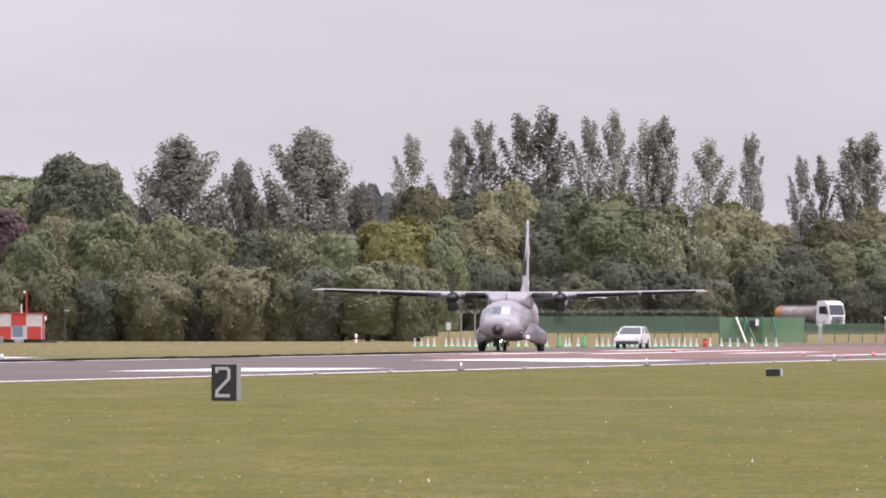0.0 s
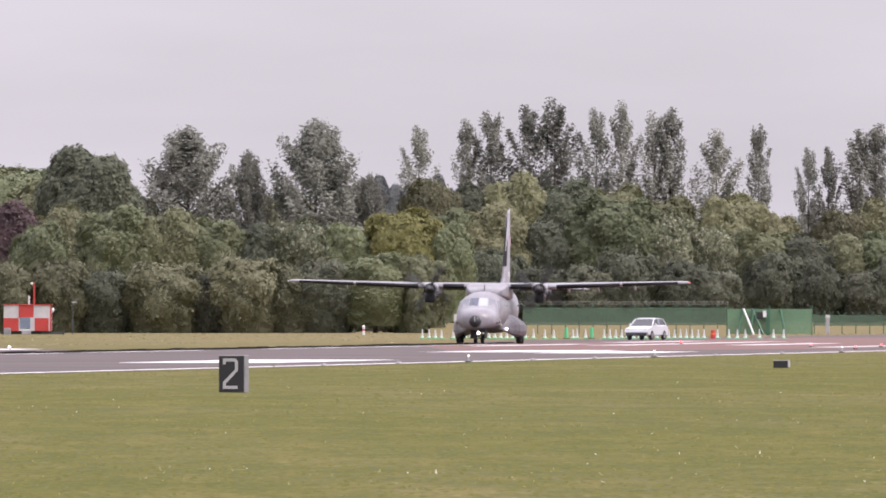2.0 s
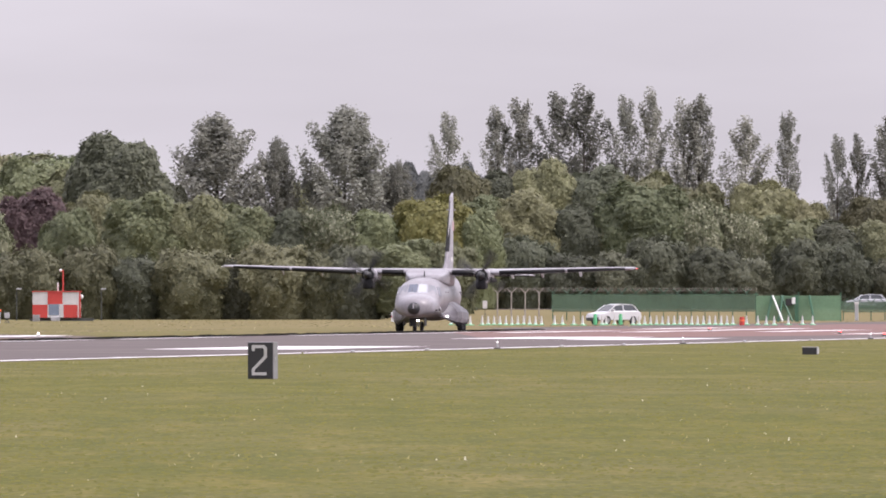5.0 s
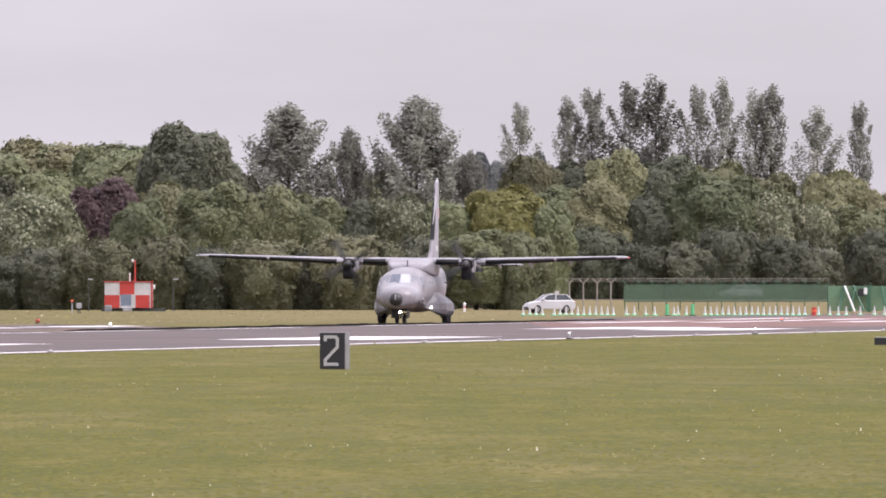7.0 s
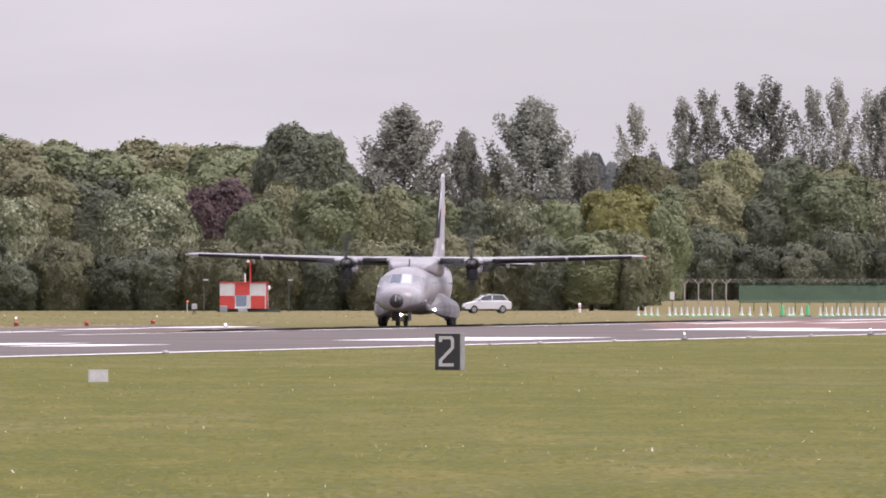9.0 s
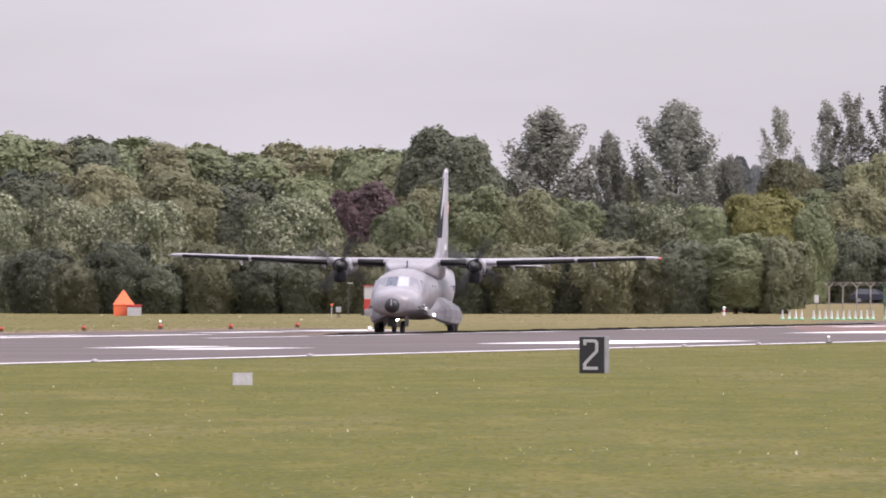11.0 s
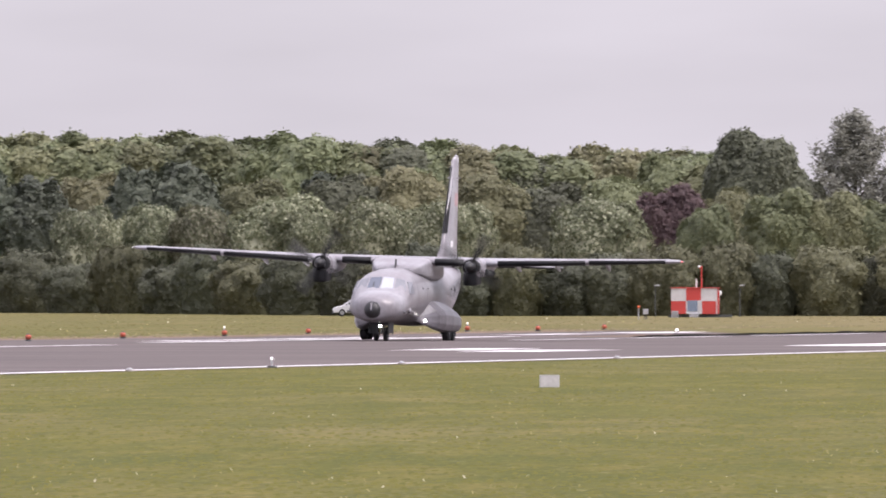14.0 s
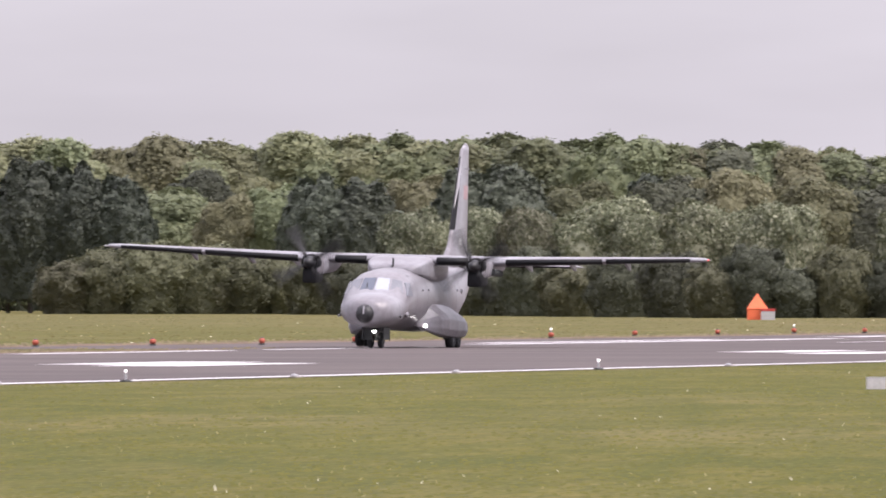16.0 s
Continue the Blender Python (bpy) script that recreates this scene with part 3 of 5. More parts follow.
def plant(key, x, e, w, d, group="trees of the airfield wood"):
    """A tree at bearing x / F whose top stands e / F over the horizon and whose crown is w / F wide, at distance d."""
    name, label, h0, w0, shapes = KINDS[key]
    h = EYE + e / F * d
    width = w / F * d * {'aspen': 1.36, 'poplar': 1.46, 'chestnut': 1.04, 'leaf': 1.3, 'olive': 1.3, 'dark': 1.2}.get(key, 1.14)
    root = new(name)
    root.empty_display_size = 0.5
    tagged(root, label, "tree" if "bush" not in name else "bush", group)
    k = int(abs(x) * 7 + e) % len(shapes)
    for nm, me in (("trunk", shapes[k][0]), ("crown", shapes[k][1])):
        ob = new(nm, me)
        ob.parent = root
    turn = Matrix.Rotation((x * 0.37 + e * 0.11) % 6.283, 4, "Z")
    root.matrix_world = Matrix.Translation((x / F * d, d, 0)) @ Matrix.Diagonal((width / w0, width / w0, h / h0, 1)) @ turn
    return root


def build_trees():
    def domes(h, w, seeds, mat, count, size, **kw):
        return [crown_mesh("crown", h, w, q, mat, count, size, **kw) for q in seeds]

    def spires(h, w, seeds, mat, count, size, **kw):
        return [spire_mesh("crown", h, w, q, mat, count, size, **kw) for q in seeds]
    tree_kind("leaf", "broadleaf_tree", "broad green deciduous tree with a dense rounded crown", 16, 11, domes(16, 11, (1, 2, 3, 31), M_LEAF, 15000, 0.27, lobes=11), 0.3, 4)
    tree_kind("olive", "broadleaf_tree", "olive-green deciduous tree with a dense uneven crown", 14, 11, domes(14, 11, (4, 5, 32), M_LEAF2, 15000, 0.25, lobes=13, swell=0.3), 0.28, 4)
    tree_kind("dark", "broadleaf_tree", "dark green deciduous tree with a heavy rounded crown", 18, 12, domes(18, 12, (6, 7), M_DARKLEAF, 16000, 0.27, lobes=8, swell=0.44), 0.35, 5)
    tree_kind("chestnut", "horse_chestnut_tree", "domed chestnut tree with pale sprays among green leaves", 10, 10, domes(10, 10, (8, 9, 33), M_CHESTNUT, 15000, 0.23, low=0.03, lobes=9, swell=0.4, clump=0.3, span=0.9, mid=0.64), 0.3, 3)
    tree_kind("copper", "copper_beech_tree", "purple-brown copper beech standing in the green wood", 12, 10, domes(12, 10, (10,), M_COPPER, 14000, 0.25, swell=0.28, lobes=14), 0.3, 4)
    tree_kind("yellow", "broadleaf_tree", "yellowing deciduous tree among green ones", 11, 10, domes(11, 10, (11,), M_YELLOW, 14000, 0.24), 0.3, 4)
    tree_kind("aspen", "aspen_tree", "tall loose grey-green aspen with sky between its limbs", 21, 9.5, spires(21, 9.5, (12, 13), M_POPLAR, 24000, 0.22, bare=0.1, limbs=60, waist=0.55, steep=1.5), 0.24, 14)
    tree_kind("poplar", "poplar_tree", "tall narrow grey-green poplar with upswept limbs", 24, 5.0, spires(24, 5.0, (14, 15, 16, 34), M_POPLAR, 9000, 0.2, bare=0.04, limbs=30, waist=0.66, steep=2.6), 0.2, 10)
    tree_kind("conifer", "conifer_tree", "dark blue-green conifer with drooping branches", 16, 9, domes(16, 9, (17, 18), M_CONIFER, 14000, 0.26, lobes=18, swell=0.24, taper=0.5, clump=0.32, span=1.3), 0.28, 2)
    tree_kind("hedge", "hawthorn_bush", "dense green hawthorn bush at the wood's edge", 6, 8, domes(6, 8, (19, 20, 21), M_HEDGE, 12000, 0.2, low=-0.03, lobes=12, swell=0.3, clump=0.2, mid=0.5), 0.16, 3)
    tree_kind("darkhedge", "thorn_bush", "dark green thorn bush at the wood's edge", 6, 8, domes(6, 8, (22, 23), M_DARKLEAF, 12000, 0.2, low=-0.03, lobes=12, swell=0.3, clump=0.2, mid=0.5), 0.16, 3)
    tree_kind("far", "distant_tree", "distant deciduous tree beyond the wood, haze put into its pale leaf colour", 20, 16, domes(20, 16, (24, 25), M_FARHAZE, 6000, 0.55), 0.3, 3)

    # tall trees against the sky
    plant("dark", -280, 281, 165, 1420)
    plant("dark", -212, 218, 105, 1425)
    for x, e, w in ((-106, 313, 165), (-1, 272, 80), (119, 326, 165), (214, 232, 65)):
        plant("aspen", x, e, w, 1450)
    for x, e, w in ((302, 315, 54), (388, 324, 52), (430, 338, 62), (497, 350, 76), (543, 358, 80), (616, 345, 56), (662, 353, 60), (720, 335, 60), (748, 344, 62),
                    (829, 304, 76), (903, 315, 46), (992, 277, 40), (1028, 278, 44), (1083, 308, 64), (1112, 316, 66), (1190, 300, 70), (1262, 310, 70)):
        plant("poplar", x, e, w, 1560)
    # shrubs under them
    for x, e, w in ((60, 205, 120), (330, 225, 110), (400, 215, 100), (470, 235, 120), (560, 225, 130), (650, 215, 120), (740, 195, 110), (860, 200, 120), (930, 165, 90), (1060, 170, 110), (1140, 190, 120), (1230, 170, 110)):
        plant("olive" if int(x) % 40 else "dark", x, e, w, 1530)
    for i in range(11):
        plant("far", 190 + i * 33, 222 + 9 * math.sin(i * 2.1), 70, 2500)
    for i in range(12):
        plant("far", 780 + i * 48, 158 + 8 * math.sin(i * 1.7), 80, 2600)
    # the wood's middle storey
    for k, x, e, w in (("leaf", -226, 178, 135), ("olive", -140, 172, 120), ("leaf", -56, 158, 115), ("dark", 20, 148, 105),
                       ("chestnut", 94, 154, 150), ("leaf", 184, 147, 110), ("yellow", 274, 174, 150), ("leaf", 345, 150, 90)):
        plant(k, x, e, w, 1330)
    for k, x, e, w in (("leaf", 370, 172, 115), ("olive", 434, 182, 130), ("dark", 534, 160, 115), ("olive", 590, 150, 100), ("leaf", 648, 197, 150), ("chestnut", 734, 168, 140), ("chestnut", 828, 142, 120),
                       ("leaf", 904, 138, 120), ("dark", 985, 130, 120), ("olive", 1060, 128, 120), ("leaf", 1140, 134, 130), ("olive", 1230, 130, 120), ("leaf", 1310, 140, 120)):
        plant(k, x, e, w, 1480)
    for i in range(12):
        plant("darkhedge", 350 + i * 82 + 14 * math.sin(i * 3), 82 + 18 * math.sin(i * 1.9), 120, 1440)
    # edge of the wood behind the strip of dry grass
    for k, x, e, w in (("hedge", -425, 78, 115), ("hedge", -330, 86, 115), ("darkhedge", -255, 66, 110), ("hedge", -150, 78, 150), ("darkhedge", -70, 62, 100), ("hedge", 0, 86, 150), ("hedge", 75, 72, 115),
                       ("darkhedge", 135, 84, 120), ("leaf", 225, 96, 130), ("hedge", 300, 90, 110)):
        plant(k, x, e, w, 1245)
    plant("copper", -432, 184, 140, 1350)
    plant("leaf", -368, 150, 90, 1338)
    plant("leaf", -420, 240, 150, 1440)
    plant("olive", -345, 218, 140, 1430)
    # the long wood to the other side
    for i, (x, e) in enumerate(((-1077, 276), (-1020, 258), (-967, 256), (-905, 262), (-857, 262), (-777, 250), (-720, 240), (-677, 237), (-607, 234), (-527, 252), (-470, 240), (-437, 240), (-357, 238))):
        plant(("leaf", "olive", "leaf", "dark")[i % 4], x, e + 2, 200, 1520)
    for k, x, e, w in (("dark", -1010, 205, 150), ("olive", -900, 215, 150), ("olive", -760, 202, 160), ("dark", -650, 190, 150), ("dark", -700, 178, 130), ("leaf", -530, 200, 130), ("olive", -320, 180, 120)):
        plant(k, x, e, w, 1410)
    for x, e, w, d in ((-562, 159, 178, 1290), (-817, 156, 150, 1300), (-892, 148, 120, 1310), (-958, 160, 150, 1310), (-1120, 166, 190, 1330), (-1068, 140, 110, 1325), (-1260, 148, 130, 1370), (-1345, 150, 130, 1375), (-1470, 147, 125, 1420), (-1410, 128, 100, 1400)):
        plant("chestnut", x, e, w, d)
    for x, e, w in ((-2150, 235, 140), (-2070, 228, 130), (-1560, 200, 140), (-1300, 225, 150), (-1640, 208, 130), (-1050, 205, 120), (-1380, 215, 120), (-1990, 205, 120)):
        plant("conifer", x, e, w, 1440 if x > -1450 else 1525)
    for i in range(17):
        plant(("leaf", "olive", "leaf", "olive", "leaf")[i % 5], -2440 + i * 84, 267 + 6 * math.sin(i * 2.3) + (7 if -1750 < -2440 + i * 84 < -1200 else 0), 225, 1720)
    for i in range(26):
        plant(("olive", "leaf")[i % 2], -2480 + i * 84, 246 + 8 * math.sin(i * 1.3), 200, 1850)
    for k, x, e, w, d in (("leaf", -1920, 184, 205, 1560), ("olive", -1785, 170, 120, 1540), ("olive", -2260, 190, 180, 1600), ("leaf", -2350, 200, 180, 1600), ("leaf", -1700, 190, 130, 1540), ("olive", -1180, 195, 140, 1450), ("olive", -1450, 205, 140, 1560), ("dark", -1850, 215, 140, 1620), ("leaf", -2190, 180, 110, 1540)):
        plant(k, x, e, w, d)
    for x, e, w in ((-2075, 52, 130), (-2010, 76, 140), (-1925, 88, 160), (-1840, 84, 150), (-1760, 72, 140), (-1690, 62, 120), (-1960, 50, 120), (-1800, 48, 120)):
        plant("hedge", x, e, w, 1470)
    plant("conifer", -2125, 34, 52, 1480)
    for i in range(16):
        x = -1640 + i * 78
        plant("darkhedge" if i % 3 else "hedge", x + 12 * math.sin(i * 5), 62 + 20 * math.sin(i * 2.7), 118, 1245 + max(0, -x - 950) * 0.28)
    # undergrowth that closes the wood at its foot
    lumps = []
    rng = random.Random(5)
    for i in range(230):
        x = -2500 + i * 17 + rng.uniform(-8, 8)
        if x < 335:
            d = (1268 if x > -950 else 1268 + (-x - 950) * 0.36) + rng.uniform(0, 12)
        else:
            d = 1465 + rng.uniform(0, 12)
        lumps.append((x / F * d, d, rng.uniform(0.6, 2.2), rng.uniform(1.0, 2.0)))
    under = new("undergrowth", bush_row("undergrowth", lumps, 26000, 0.42, M_DARKLEAF, 77))
    tagged(under, "dark green undergrowth along the foot of the wood", "undergrowth", kind="stuff")


build_trees()


# ---- the transport aircraft: nose towards -y, port wing towards +x, its main wheels at the origin ----
def ring(y, w, zb, zt, n=36, k=2.3, flat=0.0):
    out = []
    zc, hz = (zb + zt) / 2, (zt - zb) / 2
    for i in range(n):
        a = 2 * math.pi * i / n
        c, s = math.cos(a), math.sin(a)
        out.append((w * math.copysign(abs(c) ** (2 / k), c), y, zc + hz * math.copysign(abs(s) ** (2 / k), s)))
    return out


HUB = 3.5


def aerofoil(x, y0, chord, z, thick, n=9):
    """Closed wing section at span x: leading edge at y0."""
    pts = []
    for i in range(n):
        f = 1 - i / (n - 1)
        f = f * f
        t = thick * 2.6 * (0.2969 * math.sqrt(f) - 0.126 * f - 0.3516 * f * f + 0.2843 * f ** 3 - 0.1015 * f ** 4) / 0.3
        pts.append((x, y0 + chord * f, z + t * 0.62))
    for i in range(1, n - 1):
        f = i / (n - 1)
        f = f * f
        t = thick * 2.6 * (0.2969 * math.sqrt(f) - 0.126 * f - 0.3516 * f * f + 0.2843 * f ** 3 - 0.1015 * f ** 4) / 0.3
        pts.append((x, y0 + chord * f, z - t * 0.38))
    return pts


def boot(x0, x1, sec0, sec1, upper=0.022, lower=0.14, grow=0.014):
    """A strip of rubber wrapped round a leading edge between two spans: a little way over it, farther under it."""
    rings = []
    for x, (y0, ch, z, th) in ((x0, sec0), (x1, sec1)):
        def at(f, up, off):
            t = th * 2.6 * (0.2969 * math.sqrt(f) - 0.126 * f - 0.3516 * f * f + 0.2843 * f ** 3) / 0.3
            return (x, y0 + ch * f - off * (1 - f / 0.2), z + (t * 0.62 + off * math.sqrt(f / upper) if up else -t * 0.38 - off * min(1, math.sqrt(f / upper))))
        path = [(upper * (i / 4) ** 2, True) for i in range(4, 0, -1)] + [(lower * (i / 6) ** 2, False) for i in range(7)]
        rings.append([at(f, up, grow) for f, up in path] + [at(f, up, -0.01) for f, up in reversed(path)])
    return loft(rings)


def wing_at(x):
    """Leading edge, chord, height and thickness of the wing at span x."""
    a = abs(x)
    if a <= 4.2:
        return (-1.75, 3.0, 3.65, 0.5)
    f = (a - 4.2) / (12.85 - 4.2)
    return (-1.75 + 0.62 * f, 3.0 - 1.75 * f, 3.65 + 0.32 * f, 0.5 - 0.28 * f)


def wheel(parent, x, y, r, w):
    prof = [(0.35 * r, -w / 2), (0.8 * r, -w / 2), (0.95 * r, -w * 0.4), (r, -w * 0.2), (r, w * 0.2), (0.95 * r, w * 0.4), (0.8 * r, w / 2), (0.35 * r, w / 2)]
    rings = []
    for i in range(20):
        a = 2 * math.pi * i / 20
        rings.append([(x + o, y + math.cos(a) * q, r + math.sin(a) * q) for q, o in prof])
    bm = loft(rings + [rings[0]], caps=False)
    bmesh.ops.remove_doubles(bm, verts=bm.verts, dist=1e-4)
    tyre = part("wheel", bm, M_TYRE, parent, "black rubber tyre", True)
    part("rim", tube((x - w * 0.42, y, r), (x + w * 0.42, y, r), r * 0.5, seg=14), M_METAL, tyre)


def build_aircraft():
    root = new("transport_aircraft")
    tagged(root, "grey twin-propeller military transport aircraft with high wing, rolling on the runway", "aircraft")
    # fuselage
    st = ((-8.92, 0.44, 1.02, 1.86), (-8.7, 0.78, 0.95, 2.03), (-8.35, 1.05, 0.9, 2.17), (-7.9, 1.24, 0.87, 2.29), (-7.4, 1.35, 0.85, 2.34), (-7.0, 1.39, 0.84, 2.58), (-6.5, 1.42, 0.83, 2.95),
          (-6.1, 1.43, 0.82, 3.14), (-5.5, 1.44, 0.8, 3.26), (-4.5, 1.44, 0.77, 3.33), (-2.0, 1.44, 0.7, 3.38), (1.0, 1.43, 0.66, 3.42), (3.4, 1.42, 0.68, 3.42), (4.6, 1.36, 0.9, 3.42), (6.0, 1.22, 1.3, 3.42),
          (7.5, 1.02, 1.75, 3.42), (9.0, 0.78, 2.2, 3.42), (10.5, 0.52, 2.6, 3.42), (11.6, 0.28, 2.85, 3.38), (12.0, 0.12, 2.98, 3.3))
    part("fuselage", loft([ring(y, w, b, t) for y, w, b, t in st]), M_SKIN, root, "grey painted fuselage with upswept tail", True)
    nose = loft([ring(y, w, 1.43 - w, 1.43 + w, k=2.0) for y, w in ((-9.2, 0.03), (-9.19, 0.12), (-9.14, 0.24), (-9.04, 0.34), (-8.88, 0.4))])
    part("radome", nose, M_BLACK, root, "small black nose radome", True)
    part("lightning_strip", box(-0.03, 0.03, -9.215, -9.05, 1.43, 1.76), M_SKIN2, root)
    # panel seams
    for y, w, b, t in ((-5.2, 1.442, 0.79, 3.285), (-3.0, 1.446, 0.728, 3.365), (3.0, 1.43, 0.66, 3.43)):
        bm = loft([ring(y - 0.02, w + 0.004, b - 0.004, t + 0.004), ring(y + 0.02, w + 0.004, b - 0.004, t + 0.004)], caps=False)
        part("panel_seam", bm, M_SEAM, root, "", True)
    # windscreen: front pair, corner pair, side windows
    def pane(pts, label="", mat=None):
        bm = bmesh.new()
        pts = [(x, y, z - 0.1) for x, y, z in pts]
        c = sum((Vector(p) for p in pts), Vector()) / len(pts)
        nrm = (Vector(pts[1]) - Vector(pts[0])).cross(Vector(pts[2]) - Vector(pts[0])).normalized()
        if nrm.dot(c - Vector((0, -5.0, 2.0))) < 0:
            nrm = -nrm
        top = [bm.verts.new(Vector(p) + nrm * 0.05) for p in pts]
        low = [bm.verts.new(Vector(p) - nrm * 0.06) for p in pts]
        bm.faces.new(top)
        bm.faces.new(list(reversed(low)))
        for i in range(len(pts)):
            j = (i + 1) % len(pts)
            bm.faces.new((top[i], low[i], low[j], top[j]))
        part("window_pane", bm, mat or M_GLASS, root, label or "dark reflecting cockpit glass")
    for s in (-1, 1):
        # the port front pane's pale colour stands in for reflected sky
        pane([(s * 0.03, -7.22, 2.5), (s * 0.6, -7.18, 2.46), (s * 0.54, -6.5, 2.97), (s * 0.03, -6.53, 3.0)], "cockpit pane with reflected sky put into its pale colour" if s > 0 else "", M_PANEGLINT if s > 0 else M_GLASS)
        pane([(s * 0.67, -7.14, 2.45), (s * 1.16, -6.9, 2.36), (s * 1.0, -6.36, 2.88), (s * 0.61, -6.48, 2.96)], "grey reflecting corner pane", M_GLASS2)
        pane([(s * 1.3, -6.8, 2.3), (s * 1.39, -6.1, 2.28), (s * 1.24, -6.02, 2.82), (s * 1.1, -6.32, 2.84)], "grey reflecting side pane", M_GLASS2)
        if s < 0:
            part("wiper", tube((s * 0.3, -7.3, 2.34), (s * 0.34, -6.9, 2.7), 0.018, seg=6), M_BLACK, root)
        for y in (-3.9, -2.7, 3.3, 4.3):
            part("cabin_window", tube((s * 1.3, y, 2.38), (s * 1.385, y, 2.35), 0.13, seg=14), M_PORT, root)
        part("pitot_probe", tube((s * 1.22, -7.7, 1.35), (s * 1.36, -7.85, 1.33), 0.04, 0.06, 8), M_METAL, root)
        part("air_scoop", ball((s * 1.36, -6.9, 1.42), 0.15, 0.6, 1.6, 0.8), M_SKIN, root, "", True)
    part("blade_antenna", prism([(-3.6, 3.3), (-3.25, 3.3), (-3.32, 3.76), (-3.5, 3.76)], -0.02, 0.02), M_BLACK, root)
    part("belly_antenna", tube((0.1, -4.3, 0.7), (0.1, -4.25, 0.28), 0.025, 0.015, 6), M_BLACK, root)
    # wing fairing on the back
    fair = [(-3.6, 0.9, 3.1, 3.36), (-3.0, 1.15, 3.0, 3.57), (-2.3, 1.32, 2.88, 3.75), (-1.4, 1.42, 2.75, 3.86), (0.5, 1.42, 2.75, 3.87), (1.8, 1.3, 2.85, 3.76), (3.2, 0.95, 3.1, 3.6), (4.4, 0.5, 3.3, 3.45)]
    part("wing_fairing", loft([ring(y, w, b, t, k=6) for y, w, b, t in fair]), M_SKIN, root, "boxy grey fairing under the wing", True)
    # wing with boots
    for s in (-1, 1):
        xs = (0.0, 1.3, 2.9, 4.2, 6.4, 8.6, 10.8, 12.3, 12.75, 12.9)
        secs = []
        for x in xs:
            y0, ch, z, th = wing_at(x)
            if x == 12.75:
                ch, th, y0 = ch * 0.93, th * 0.8, y0 + 0.05
            if x == 12.9:
                ch, th, y0 = ch * 0.75, th * 0.3, y0 + 0.2
            secs.append(aerofoil(s * x, y0, ch, z, th))
        part("wing", loft(secs), M_SKIN, root, "grey high-mounted wing", True)
        for a, b in ((1.5, 2.85), (4.45, 8.5), (8.66, 12.2)):
            part("deicing_boot", boot(s * a, s * b, wing_at(a), wing_at(b), 0.055 if b < 5 else 0.03), M_BOOT, root, "black rubber de-icing boot", True)
        y0, ch, z, th = wing_at(12.9)
        part("navigation_light", ball((s * 12.93, y0 + 0.2, z), 0.045, 1, 2.2, 0.7, 10), M_NAVRED if s > 0 else M_WHITE, root)
        for x in (5.0, 6.9, 9.3):
            y0, ch, z, th = wing_at(x)
            part("flap_fairing", prism([(y0 + ch * 0.5, z - 0.1), (y0 + ch * 0.95, z - 0.03), (y0 + ch * 1.06, z - 0.38), (y0 + ch * 0.85, z - 0.3)], s * x - 0.05, s * x + 0.05), M_SKIN, root)
        y0, ch, z, th = wing_at(3.0)
        bm = loft([aerofoil(s * 1.5, y0 + ch * 0.98, 0.7, z + 0.02, 0.1), aerofoil(s * 8.2, wing_at(8.2)[0] + wing_at(8.2)[1] * 0.96, 0.45, wing_at(8.2)[2] + 0.02, 0.07)])
        part("flap", bm, M_SKIN, root)
        # engine nacelle
        nx = s * 3.52
        nac = [(-3.55, 0.2, HUB - 0.2, HUB + 0.2), (-3.5, 0.32, 2.98, HUB + 0.28), (-2.9, 0.38, 2.88, HUB + 0.34), (-2.2, 0.39, 2.94, HUB + 0.38), (-1.5, 0.42, 3.02, HUB + 0.4), (0.2, 0.42, 3.08, HUB + 0.4), (1.6, 0.26, 3.3, HUB + 0.26), (2.2, 0.1, 3.45, HUB + 0.1)]
        nacelle = part("engine_nacelle", loft([[(nx + q[0], q[1], q[2]) for q in ring(y, w, b, t, 24, 2.8)] for y, w, b, t in nac[2:]]), M_SKIN, root, "grey engine nacelle under the wing", True)
        part("cowling", loft([[(nx + q[0], q[1], q[2]) for q in ring(y, w + 0.004, b - 0.004, t + 0.004, 24, 2.8)] for y, w, b, t in nac[:3]]), M_SKIN, nacelle, "grey engine cowling front", True)
        part("air_intake", loft([[(nx + q[0], q[1], q[2]) for q in ring(y, w, b, t, 20, 7)] for y, w, b, t in ((-3.66, 0.27, 2.66, 3.2), (-3.62, 0.3, 2.62, 3.24), (-2.4, 0.32, 2.68, 3.3))]), M_BOOT, nacelle, "black chin air intake", True)
        part("cowl_ring", loft([[(nx + q[0], q[1], q[2]) for q in ring(y, w, HUB - w, HUB + w * 0.9, 20, 2.0)] for y, w in ((-3.6, 0.3), (-3.56, 0.38), (-3.1, 0.4))]), M_BOOT, nacelle, "", True)
        part("exhaust", tube((nx + s * 0.4, -1.9, 3.25), (nx + s * 0.62, -1.2, 3.2), 0.16, 0.14, 12), M_DARK, nacelle)
        # main gear fairing
        sp = [(-3.5, 1.0, 0.12, 0.9, 1.16), (-2.55, 1.17, 0.8, 0.55, 1.74), (-1.9, 1.22, 0.95, 0.46, 1.86), (-0.6, 1.3, 0.98, 0.4, 1.84), (0.8, 1.32, 0.98, 0.4, 1.72), (1.9, 1.28, 0.9, 0.44, 1.55), (3.7, 1.05, 0.15, 0.8, 1.1)]
        rings = []
